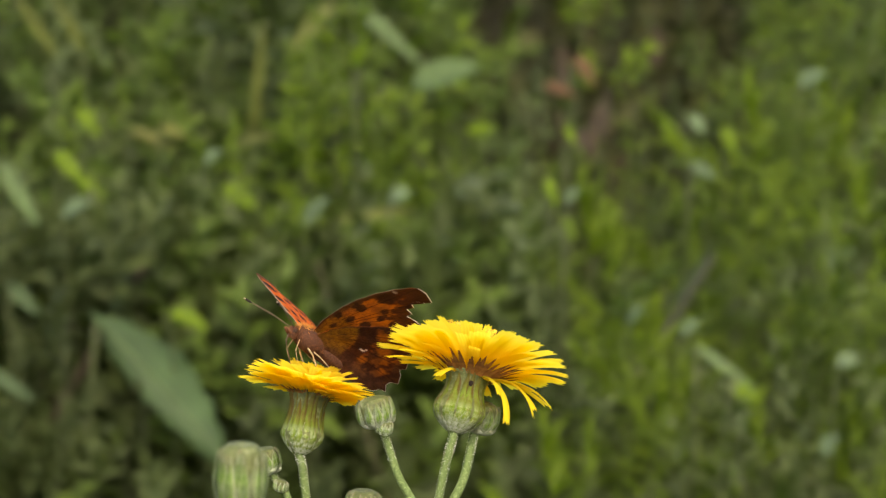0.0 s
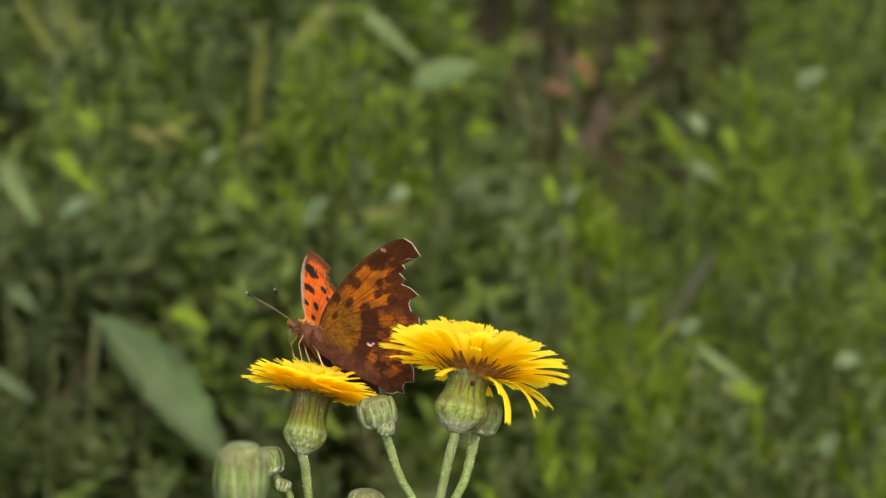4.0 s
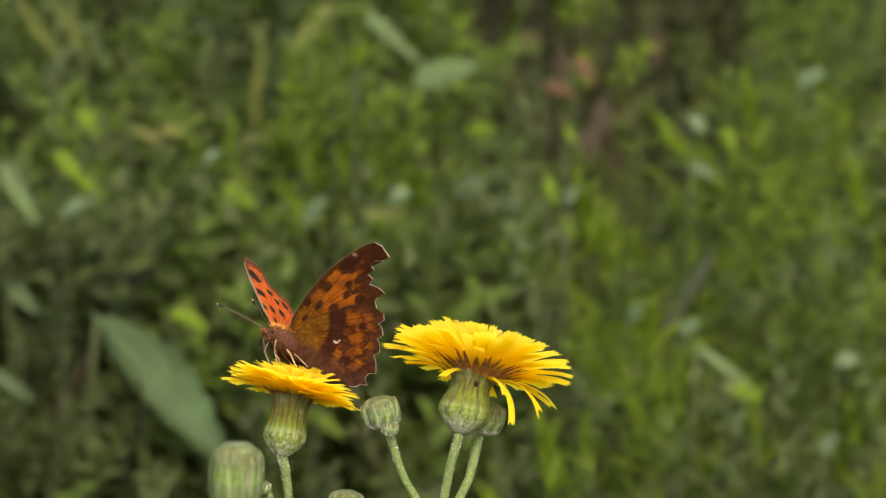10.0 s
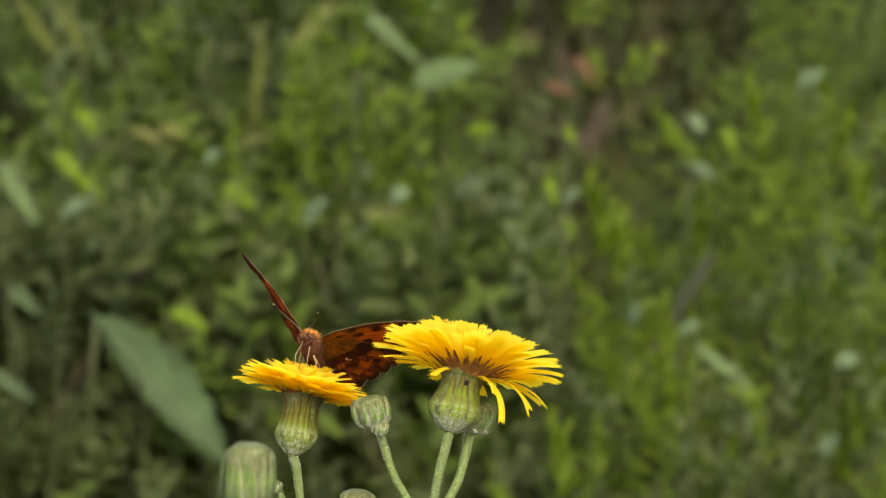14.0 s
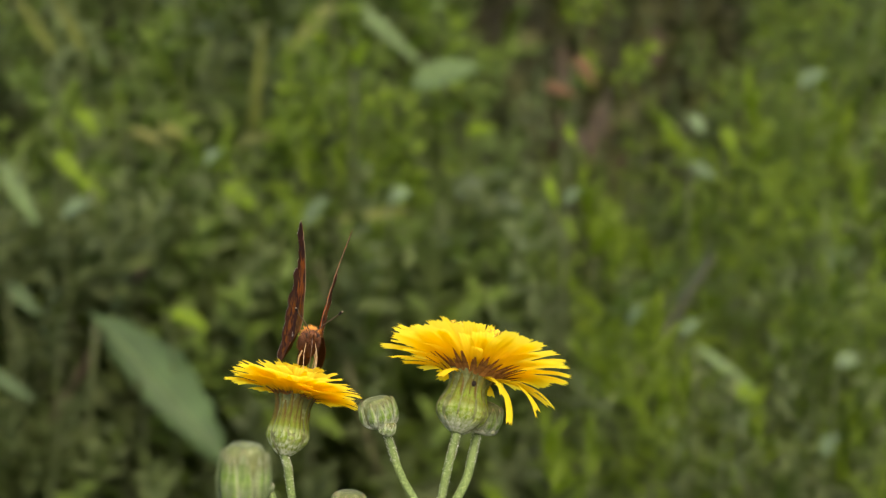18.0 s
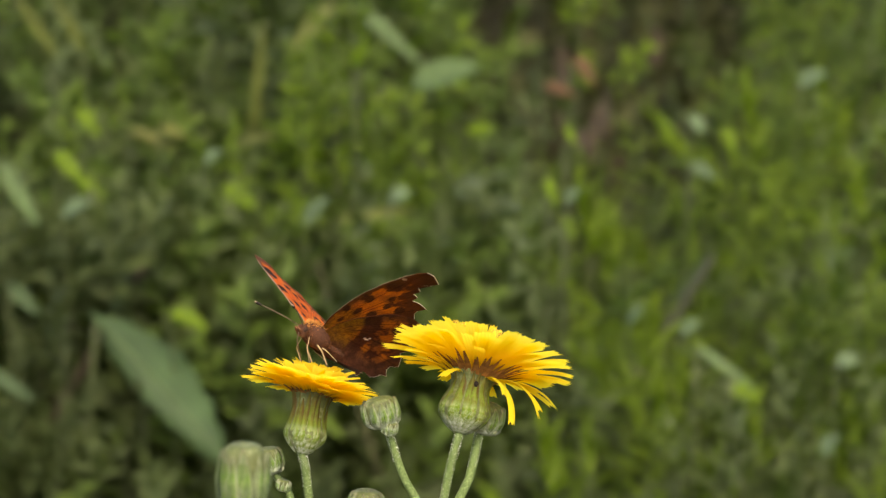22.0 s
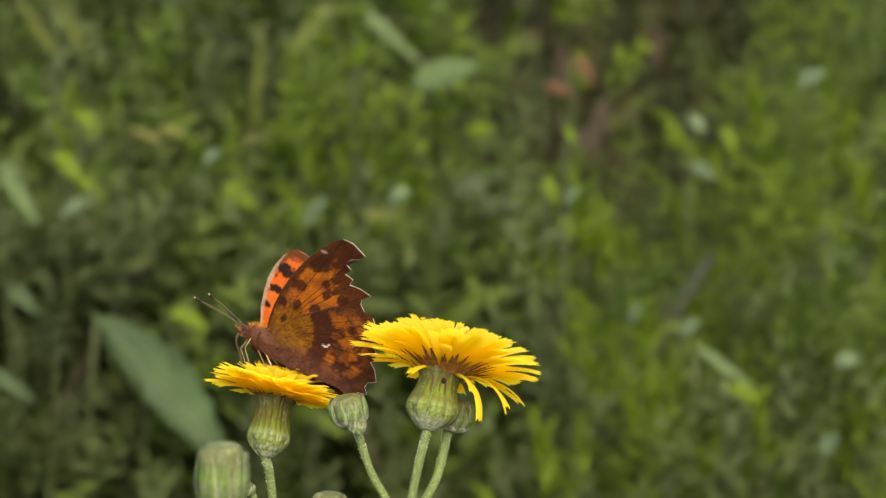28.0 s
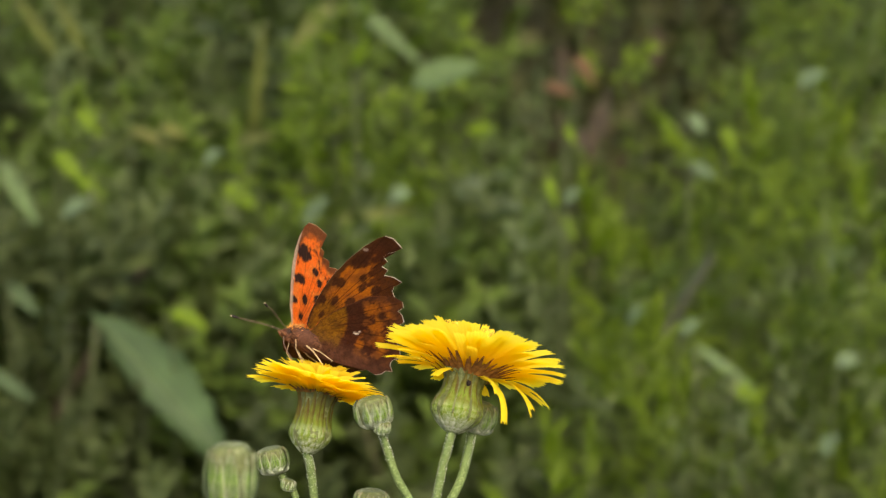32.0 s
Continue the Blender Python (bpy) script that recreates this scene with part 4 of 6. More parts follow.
# oval-leaved herbs, most in the plainer leaf tone that stands for half shade
herb((-0.170, 1.300, 0.746), (-0.166, 1.340), "oval", 5, 0.80, HERB_RNG, False, 0.12)
herb((-0.196, 1.280, 0.734), (-0.196, 1.320), "oval", 5, 0.80, HERB_RNG, False, 0.12)
herb((-0.251, 1.150, 0.662), (-0.251, 1.190), "oval", 5, 0.80, HERB_RNG, False, 0.12)
herb((-0.146, 1.120, 0.660), (-0.143, 1.160), "oval", 5, 0.80, HERB_RNG, False, 0.12)
herb((-0.176, 1.200, 0.689), (-0.176, 1.240), "oval", 5, 0.80, HERB_RNG, False, 0.12)
herb((-0.108, 1.200, 0.679), (-0.108, 1.240), "oval", 5, 0.80, HERB_RNG, True, 0.12)
herb((-0.080, 1.200, 0.693), (-0.080, 1.240), "oval", 6, 0.80, HERB_RNG, True, 0.14)
herb((-0.048, 1.200, 0.679), (-0.055, 1.240), "oval", 6, 0.80, HERB_RNG, True, 0.14)
herb((-0.022, 1.150, 0.655), (-0.022, 1.190), "oval", 5, 0.75, HERB_RNG, True, 0.12)
herb((-0.106, 1.100, 0.646), (-0.106, 1.140), "grey", 5, 0.70, HERB_RNG, True, 0.12)
herb((-0.064, 1.150, 0.648), (-0.064, 1.190), "dim", 6, 0.80, HERB_RNG, True, 0.14)
herb((0.030, 1.150, 0.662), (0.009, 1.190), "oval", 5, 0.80, HERB_RNG, False, 0.12)
herb((0.012, 1.100, 0.643), (0.006, 1.140), "oval", 5, 0.70, HERB_RNG, False, 0.10)
herb((0.048, 1.050, 0.625), (0.041, 1.090), "oval", 5, 0.70, HERB_RNG, False, 0.12)
herb((0.029, 1.300, 0.694), (0.014, 1.340), "oval", 4, 0.80, HERB_RNG, False, 0.10)
herb((0.058, 1.300, 0.707), (0.058, 1.340), "grey", 4, 0.70, HERB_RNG, False, 0.10)
herb((-0.151, 1.400, 0.763), (-0.151, 1.440), "oval", 5, 0.80, HERB_RNG, False, 0.14)
herb((-0.289, 1.350, 0.745), (-0.289, 1.390), "oval", 4, 0.80, HERB_RNG, False, 0.12)
herb((-0.255, 1.350, 0.733), (-0.255, 1.390), "grey", 5, 0.80, HERB_RNG, False, 0.12)
herb((-0.208, 1.200, 0.679), (-0.208, 1.240), "grey", 5, 0.80, HERB_RNG, False, 0.12)
herb((-0.226, 1.150, 0.679), (-0.226, 1.190), "grey", 4, 0.70, HERB_RNG, False, 0.08)
herb((-0.247, 1.100, 0.646), (-0.247, 1.140), "dim", 5, 0.80, HERB_RNG, False, 0.12)
herb((-0.158, 1.050, 0.639), (-0.158, 1.090), "grey", 5, 0.80, HERB_RNG, False, 0.12)
herb((-0.097, 1.000, 0.626), (-0.097, 1.040), "grey", 4, 0.70, HERB_RNG, False, 0.08)
herb((-0.103, 0.950, 0.608), (-0.103, 0.990), "dim", 5, 0.70, HERB_RNG, False, 0.10)
herb((-0.067, 0.900, 0.594), (-0.067, 0.940), "dim", 5, 0.80, HERB_RNG, False, 0.12)
herb((-0.025, 0.900, 0.594), (-0.025, 0.940), "grey", 4, 0.70, HERB_RNG, False, 0.10)
# the tall cut-leaved herb that leans over the slope
herb((0.060, 1.000, 0.717), (0.064, 1.040), "cut", 3, 0.45, HERB_RNG, True, 0.07)
herb((0.123, 1.150, 0.714), (0.119, 1.190), "cut", 2, 0.50, HERB_RNG, True, 0.06)
herb((0.112, 1.120, 0.689), (0.106, 1.160), "cut", 4, 0.65, HERB_RNG, True, 0.08)
herb((0.174, 1.150, 0.723), (0.171, 1.190), "cut", 4, 0.70, HERB_RNG, True, 0.10)
herb((0.199, 1.200, 0.720), (0.157, 1.240), "cut", 5, 0.90, HERB_RNG, False, 0.12)
herb((0.211, 1.250, 0.752), (0.164, 1.290), "cut", 5, 0.80, HERB_RNG, True, 0.12)
herb((0.233, 1.250, 0.732), (0.179, 1.290), "cut", 5, 0.90, HERB_RNG, False, 0.12)
herb((0.243, 1.250, 0.766), (0.182, 1.290), "cut", 5, 0.80, HERB_RNG, True, 0.12)
herb((0.267, 1.250, 0.783), (0.194, 1.290), "cut", 6, 1.00, HERB_RNG, True, 0.14)
herb((0.290, 1.300, 0.795), (0.209, 1.340), "spear", 6, 1.00, HERB_RNG, False, 0.14)
herb((0.269, 1.200, 0.757), (0.212, 1.240), "cut", 5, 0.80, HERB_RNG, False, 0.10)
herb((0.192, 1.150, 0.693), (0.161, 1.190), "spear", 5, 0.90, HERB_RNG, True, 0.12)
herb((0.211, 1.150, 0.707), (0.173, 1.190), "cut", 5, 0.80, HERB_RNG, False, 0.10)
herb((0.240, 1.200, 0.723), (0.194, 1.240), "spear", 4, 0.60, HERB_RNG, True, 0.07)
herb((0.174, 1.100, 0.670), (0.154, 1.140), "cut", 5, 0.80, HERB_RNG, True, 0.12)
herb((0.161, 1.150, 0.669), (0.144, 1.190), "spear", 4, 0.70, HERB_RNG, False, 0.10)
herb((0.214, 1.050, 0.672), (0.195, 1.090), "cut", 4, 0.70, HERB_RNG, True, 0.08)
herb((0.246, 1.050, 0.678), (0.218, 1.090), "spear", 5, 0.80, HERB_RNG, True, 0.10)
herb((0.190, 1.050, 0.649), (0.171, 1.090), "cut", 4, 0.65, HERB_RNG, True, 0.08)
herb((0.087, 1.050, 0.659), (0.080, 1.090), "spear", 4, 0.70, HERB_RNG, True, 0.10)
herb((0.127, 1.100, 0.663), (0.113, 1.140), "cut", 4, 0.70, HERB_RNG, True, 0.10)
herb((0.100, 1.050, 0.645), (0.090, 1.090), "spear", 4, 0.70, HERB_RNG, True, 0.10)
# lower herbs of the slope
herb((0.074, 1.050, 0.672), (0.074, 1.090), "cut", 4, 0.70, HERB_RNG, True, 0.10)
herb((0.150, 1.100, 0.643), (0.137, 1.140), "spear", 5, 0.80, HERB_RNG, True, 0.12)
herb((0.164, 1.000, 0.645), (0.151, 1.040), "cut", 5, 0.80, HERB_RNG, True, 0.12)
herb((0.199, 1.000, 0.635), (0.189, 1.040), "grey", 5, 0.80, HERB_RNG, False, 0.12)
herb((0.222, 0.980, 0.627), (0.209, 1.020), "spear", 5, 0.80, HERB_RNG, True, 0.12)
herb((0.126, 1.000, 0.622), (0.120, 1.040), "cut", 5, 0.80, HERB_RNG, True, 0.12)
herb((0.097, 1.000, 0.616), (0.097, 1.040), "grey", 5, 0.80, HERB_RNG, False, 0.12)
herb((0.203, 0.950, 0.604), (0.193, 0.990), "spear", 5, 0.80, HERB_RNG, True, 0.12)
herb((0.235, 0.950, 0.608), (0.226, 0.990), "grey", 5, 0.80, HERB_RNG, False, 0.12)
herb((0.181, 0.920, 0.596), (0.175, 0.960), "grey", 5, 0.80, HERB_RNG, False, 0.12)
herb((0.129, 0.950, 0.595), (0.129, 0.990), "grey", 5, 0.80, HERB_RNG, False, 0.12)
herb((0.095, 0.900, 0.594), (0.095, 0.940), "grey", 5, 0.80, HERB_RNG, False, 0.12)
herb((0.163, 0.950, 0.595), (0.157, 0.990), "cut", 5, 0.80, HERB_RNG, True, 0.12)
herb((0.079, 0.880, 0.575), (0.079, 0.920), "grey", 5, 0.80, HERB_RNG, False, 0.12)
herb((0.120, 0.880, 0.572), (0.120, 0.920), "spear", 5, 0.80, HERB_RNG, True, 0.12)
herb((0.191, 0.880, 0.572), (0.185, 0.920), "grey", 5, 0.80, HERB_RNG, False, 0.12)
herb((0.225, 0.880, 0.572), (0.219, 0.920), "cut", 5, 0.80, HERB_RNG, True, 0.12)
herb((0.164, 0.900, 0.567), (0.164, 0.940), "grey", 5, 0.80, HERB_RNG, False, 0.12)
herb((0.242, 1.100, 0.636), (0.232, 1.140), "grey", 5, 0.80, HERB_RNG, False, 0.12)
herb((0.075, 1.000, 0.603), (0.075, 1.040), "dim", 5, 0.80, HERB_RNG, False, 0.12)
herb((0.053, 0.920, 0.590), (0.053, 0.960), "dim", 5, 0.80, HERB_RNG, False, 0.12)
herb((0.171, 1.300, 0.675), (0.171, 1.340), "dim", 4, 0.80, HERB_RNG, False, 0.10)
herb((0.153, 1.350, 0.675), (0.153, 1.390), "dim", 4, 0.80, HERB_RNG, False, 0.10)
# small herbs at the foot of the slope
herb((0.045, 0.916, 0.584), (0.030, 0.946), "grey", 4, 0.67, HERB_RNG, False, 0.10)
herb((0.056, 0.821, 0.578), (0.041, 0.851), "spear", 4, 0.67, HERB_RNG, True, 0.10)
herb((0.083, 0.915, 0.602), (0.068, 0.945), "grey", 4, 0.65, HERB_RNG, False, 0.10)
herb((0.072, 0.901, 0.596), (0.057, 0.931), "cut", 4, 0.68, HERB_RNG, True, 0.10)
herb((0.075, 0.843, 0.585), (0.060, 0.873), "spear", 4, 0.62, HERB_RNG, True, 0.10)
herb((0.109, 0.979, 0.620), (0.094, 1.009), "spear", 4, 0.67, HERB_RNG, True, 0.10)
herb((0.112, 0.914, 0.617), (0.097, 0.944), "spear", 4, 0.75, HERB_RNG, True, 0.10)
herb((0.097, 0.877, 0.602), (0.082, 0.907), "cut", 4, 0.75, HERB_RNG, True, 0.10)
herb((0.103, 0.809, 0.585), (0.088, 0.839), "cut", 4, 0.67, HERB_RNG, True, 0.10)
herb((0.138, 0.925, 0.607), (0.123, 0.955), "cut", 4, 0.61, HERB_RNG, True, 0.10)
herb((0.125, 0.887, 0.601), (0.110, 0.917), "spear", 4, 0.66, HERB_RNG, True, 0.10)
herb((0.120, 0.824, 0.585), (0.105, 0.854), "grey", 4, 0.56, HERB_RNG, False, 0.10)
herb((0.165, 0.873, 0.589), (0.150, 0.903), "spear", 4, 0.60, HERB_RNG, True, 0.10)
herb((0.151, 0.816, 0.592), (0.136, 0.846), "grey", 4, 0.75, HERB_RNG, False, 0.10)
herb((0.198, 1.026, 0.625), (0.183, 1.056), "cut", 4, 0.61, HERB_RNG, True, 0.10)
herb((0.186, 0.918, 0.603), (0.171, 0.948), "grey", 4, 0.63, HERB_RNG, False, 0.10)
herb((0.195, 0.898, 0.584), (0.180, 0.928), "grey", 4, 0.58, HERB_RNG, False, 0.10)
herb((0.226, 0.980, 0.624), (0.211, 1.010), "cut", 4, 0.57, HERB_RNG, True, 0.10)
herb((0.220, 0.897, 0.586), (0.205, 0.927), "spear", 4, 0.66, HERB_RNG, True, 0.10)
herb((0.237, 0.961, 0.593), (0.222, 0.991), "spear", 4, 0.73, HERB_RNG, True, 0.10)
herb((-0.196, 0.880, 0.652), (-0.215, 0.915), "dim", 3, 0.50, HERB_RNG, False, 0.06)
NAMED_HERBS = len(HERBS)


def fill_bank():
    rng = random.Random(15)
    for row in range(9):
        y = 1.12 + 0.2 * row
        half = 0.12 + 0.185 * (y + 0.55)
        n = int(2 * half / 0.10)
        for k in range(n + 1):
            x = -half + 2 * half * k / n + rng.uniform(-0.045, 0.045)
            yy = y + rng.uniform(-0.1, 0.1)
            share = x / half
            roll = rng.random()
            if share > 0.15:
                kind = "cut" if roll < 0.22 else "grey" if roll < 0.6 else "dim"
            elif share > -0.4:
                kind = "dim" if roll < 0.45 else "oval" if roll < 0.65 else "grey" if roll < 0.9 else "lance"
            else:
                kind = "dim" if roll < 0.6 else "grey" if roll < 0.8 else "lance" if roll < 0.9 else "oval"
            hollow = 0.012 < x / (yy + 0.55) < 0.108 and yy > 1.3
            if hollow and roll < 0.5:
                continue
            # Hollows and the near left get dim leaves: shade set by leaf colour.
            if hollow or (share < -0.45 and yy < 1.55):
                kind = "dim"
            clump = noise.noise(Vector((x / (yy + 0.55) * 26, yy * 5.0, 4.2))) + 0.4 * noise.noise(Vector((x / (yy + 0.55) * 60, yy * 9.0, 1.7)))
            # Thin clumps turn dim as well, a coloured-in shade.
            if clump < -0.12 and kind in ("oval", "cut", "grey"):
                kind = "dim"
            tall = rng.uniform(0.14, 0.30) * (1.0 + 0.35 * clump)
            dx = rng.uniform(-0.03, 0.12) if share > 0.15 else rng.uniform(-0.10, 0.10)
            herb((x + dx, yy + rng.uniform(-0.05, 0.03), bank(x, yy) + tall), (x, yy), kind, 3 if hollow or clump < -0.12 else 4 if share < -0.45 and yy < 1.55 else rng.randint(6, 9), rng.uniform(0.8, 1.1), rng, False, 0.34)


fill_bank()


def undergrowth():
    """Leafy shoots that fill the stand between the herbs, with gaps; one object for each tone of leaf."""
    rng = random.Random(31)
    heaps = {k: ([], [], [], [0]) for k in ("oval", "cut", "grey", "dim", "spear", "lit")}

    def add(rng, kind, x, y, z, tilt, size):
        verts, faces, uvs, n = heaps[kind]
        lean = Vector((rng.gauss(tilt, 0.6), rng.gauss(0, 0.5), 0.9)).normalized()
        m = Matrix.Translation((x, y, z)) @ lean.to_track_quat("Z", "Y").to_matrix().to_4x4() @ Matrix.Scale(size, 4)
        form = "cut" if kind == "lit" else kind
        for shape, lm in rng.choice(SHOOTS[form])[1]:
            arr, f, u = LEAF_ARRAYS[form][shape]
            r = np.array(m @ lm)
            verts.append(arr @ r[:3, :3].T + r[:3, 3])
            faces += [tuple(j + n[0] for j in q) for q in f]
            uvs += u
            n[0] += len(arr)

    made = 0
    while made < 1640:
        near = made >= 1350
        y = 0.98 + 0.26 * rng.random() if near else 1.26 + 1.4 * rng.random() ** 1.2
        half = 0.05 + 0.19 * (y + 0.55)
        x = rng.uniform(-half, half)
        roof = 0.50 - 0.15 * (y - 1.26)
        z = bank(x, y) + roof * (0.1 + 0.9 * rng.random() ** 0.7)
        gap = noise.noise(Vector((x * 13, y * 5, z * 13 + 3.0))) + 0.5 * noise.noise(Vector((x * 30, y * 9, z * 30)))
        if gap < 0.05 or (near and (x > 0.08 or not 0.2 < (0.945 - z) / (y + 0.54) < 0.3)):
            continue
        share, roll = x / half, rng.random()
        if 0.010 < x / (y + 0.54) < 0.106 and z > 0.935 - 0.156 * (y + 0.54) and roll < 0.93:
            continue
        if share > 0.2:
            kind = "spear" if roll < 0.3 else "cut" if roll < 0.5 else "grey" if roll < 0.8 else "dim"
        elif share > -0.35:
            kind = "oval" if roll < 0.4 else "grey" if roll < 0.6 else "dim"
        else:
            kind = "oval" if roll < 0.3 else "grey" if roll < 0.55 else "dim"
        # Near shoots on the left wear the shade-toned leaf.
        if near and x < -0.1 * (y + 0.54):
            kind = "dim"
        add(rng, kind, x, y, z, 0.25 if share > 0.2 else 0.0, rng.uniform(0.65, 1.05) if share > 0.2 else rng.uniform(0.8, 1.3))
        made += 1
    low = random.Random(62)
    for _ in range(560):
        slope = low.uniform(0.185, 0.29)
        y = low.uniform(1.0, 1.14) if slope < 0.265 else low.uniform(0.93, 1.05)
        x = (y + 0.54) * low.uniform(-0.175, -0.055)
        z = 0.945 - slope * (y + 0.54)
        gap = noise.noise(Vector((x * 17, y * 4, z * 17 + 8.0))) + 0.5 * noise.noise(Vector((x * 36, y * 6, z * 36)))
        across = x / (y + 0.54)
        under_leaf = y < 1.07 and -0.138 < across < -0.066 and slope < 0.282 and slope > 0.195 + 0.6 * (across + 0.138)
        if gap < -0.12 or z < bank(x, y) or under_leaf or math.hypot(across + 0.120, (slope - 0.240) * 0.6) < 0.014:
            continue
        roll = low.random()
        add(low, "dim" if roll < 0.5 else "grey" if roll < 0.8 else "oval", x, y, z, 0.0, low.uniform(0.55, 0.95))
    for _ in range(640):
        slope, across = low.uniform(0.135, 0.29), low.uniform(0.035, 0.172)
        y = low.uniform(0.84, 0.98) if slope > 0.20 else low.uniform(0.92, 1.10)
        x, z = across * (y + 0.54), 0.945 - slope * (y + 0.54)
        gap = noise.noise(Vector((x * 24, y * 4, z * 24 + 2.0))) + 0.5 * noise.noise(Vector((x * 50, y * 6, z * 50)))
        if gap < (0.16 if slope > 0.20 else 0.24) or (slope < 0.20 and across < 0.115 - 1.0 * (slope - 0.135)):
            continue
        roll = low.random()
        # The lit heap is cut leaves again, coloured as if sunlit.
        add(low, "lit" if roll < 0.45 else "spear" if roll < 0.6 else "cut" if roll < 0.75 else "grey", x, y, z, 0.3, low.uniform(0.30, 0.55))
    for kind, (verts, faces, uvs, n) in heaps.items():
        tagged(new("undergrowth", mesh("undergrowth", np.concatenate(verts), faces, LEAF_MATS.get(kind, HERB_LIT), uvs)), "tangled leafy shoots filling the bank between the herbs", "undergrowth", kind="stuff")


undergrowth()


def single_leaf(name, label, p, q, width, mat, droop=0.12, stalk=True, face=0.4):
    """One conspicuous leaf from p to q (metres) on a stalk that rises from the bank."""
    t = tagged(new(name), label, "leaf")
    p, q = Vector(p), Vector(q)
    foot = Vector((p.x * 0.97, p.y + 0.03, 0))
    foot.z = bank(foot.x, foot.y) - 0.003
    t.matrix_basis = Matrix.Translation(foot)
    if stalk:
        line = curve([Vector((0, 0, 0)), (p - foot) * 0.55 + Vector((0, 0.02, 0)), p - foot], 6)
        v, f, u = tube(line, [0.0013 - 0.0006 * i / (len(line) - 1) for i in range(len(line))], 6)
        part("stalk", mesh("stalk", v, f, HERB_STEM, u), t)
    d = q - p
    side = d.cross(Vector((0, face, 1))).normalized()
    up = side.cross(d).normalized()
    grid = []
    n = 12
    for i in range(n + 1):
        s = i / n
        w = width * (math.sin(math.pi * min(0.999, s ** 0.7)) ** 0.75) / 2 + 0.0004
        c0 = p + d * s + up * droop * d.length * (s - s * s)
        row = []
        for c in (-1, -0.6, -0.2, 0, 0.2, 0.6, 1):
            row.append(c0 + side * w * c * (1 + 0.05 * math.sin(i * 2.1 + c)) + up * (0.22 * w * abs(c) + 0.03 * w * math.sin(i * 1.9 + 3 * c)) - foot)
        grid.append(row)
    v, f, u = sheet(grid)
    part("blade", mesh("blade", v, f, mat, u), t)
    return t


LEAF_PALE = leaf_material("pale_leaf", (0.080, 0.132, 0.045), (0.105, 0.165, 0.060), 0.3)
LEAF_YELLOW = leaf_material("yellowish_blade", (0.10, 0.11, 0.02), (0.12, 0.13, 0.03), 0.35)
LEAF_LIME = leaf_material("lime_leaf", (0.095, 0.165, 0.004), (0.12, 0.195, 0.006), 0.45)
LEAF_OLIVE = leaf_material("olive_blade", (0.085, 0.105, 0.022), (0.115, 0.135, 0.032), 0.35)
LEAF_DULL = leaf_material("dull_leaf", (0.045, 0.07, 0.028), (0.06, 0.09, 0.04), 0.3)
# Paler leaf green that carries a glint of sky in its colour.
LEAF_GLINT = leaf_material("glint_leaf", (0.085, 0.135, 0.060), (0.125, 0.18, 0.09), 0.3, 0.5, 0.2)

def broad_leaf(p, q, width):
    """The large leaf: two halves that meet at an angle along a pale midrib, the nearer half lying flatter."""
    t = tagged(new("broad_leaf"), "large grey-green lance-shaped leaf folded along its midrib", "leaf")
    p, q = Vector(p), Vector(q)
    foot = Vector((p.x - 0.03, p.y + 0.05, 0))
    foot.z = bank(foot.x, foot.y) - 0.003
    t.matrix_basis = Matrix.Translation(foot)
    line = curve([Vector((0, 0, 0)), (p - foot) * 0.6 + Vector((-0.01, 0.02, 0)), p - foot], 6)
    v, f, u = tube(line, [0.003 - 0.0014 * i / (len(line) - 1) for i in range(len(line))], 7)
    part("stalk", mesh("stalk", v, f, HERB_STEM, u), t)
    d = q - p
    ribs = []
    for name, normal, way, wide in (("blade", Vector((-0.22, -0.42, 0.88)), Vector((-1, 0, -1)), 0.36), ("blade", Vector((0.74, -0.50, -0.45)), Vector((1, 0, 1)), 0.86)):
        h = d.cross(normal).normalized()
        h = h if h.dot(way) > 0 else -h
        up = normal.normalized()
        grid = []
        for i in range(19):
            s = i / 18
            w = width * wide * (math.sin(math.pi * min(0.999, s ** 0.95)) ** 0.8) + 0.0003
            c0 = p + d * s + Vector((0, 0, 0.10 * d.length * (s - s * s))) - foot
            grid.append([c0 + h * w * c * (1 + 0.07 * math.sin(i * 2.3 + 2 * c) + 0.05 * math.sin(i * 0.9)) + up * (0.0016 * math.sin(i * 1.7 + 5 * c) * c - 0.006 * c * c) for c in (0, 0.2, 0.4, 0.6, 0.8, 1.0)])
        v, f, u = sheet(grid)
        part(name, mesh(name, v, f, BIGLEAF, u), t)
        ribs = [g[0] for g in grid]
    v, f, u = tube([r + Vector((0, -0.0006, 0.0004)) for r in ribs], [0.0012 - 0.0009 * i / 18 for i in range(19)], 6)
    part("midrib", mesh("midrib", v, f, LEAF_PALE, u), t)
    return t


broad_leaf((-0.188, 0.945, 0.644), (-0.113, 0.908, 0.572), 0.0265)
single_leaf("narrow_leaf", "narrow grey-green leaf among the herbs", (-0.238, 0.950, 0.731), (-0.218, 0.944, 0.696), 0.0084, LEAF_PALE, 0.06, True, -1.8)
single_leaf("narrow_leaf", "long pale green blade bent over the herbs", (-0.055, 1.150, 0.800), (-0.012, 1.144, 0.760), 0.0086, LEAF_PALE, 0.06, True, -1.8)
single_leaf("narrow_leaf", "olive grass blade above the herbs", (-0.068, 1.200, 0.794), (-0.096, 1.194, 0.764), 0.0105, LEAF_OLIVE, 0.06, True, -1.8)
single_leaf("narrow_leaf", "olive grass blade above the herbs", (-0.242, 1.200, 0.761), (-0.265, 1.194, 0.800), 0.0060, LEAF_OLIVE, 0.16, True, -1.8)
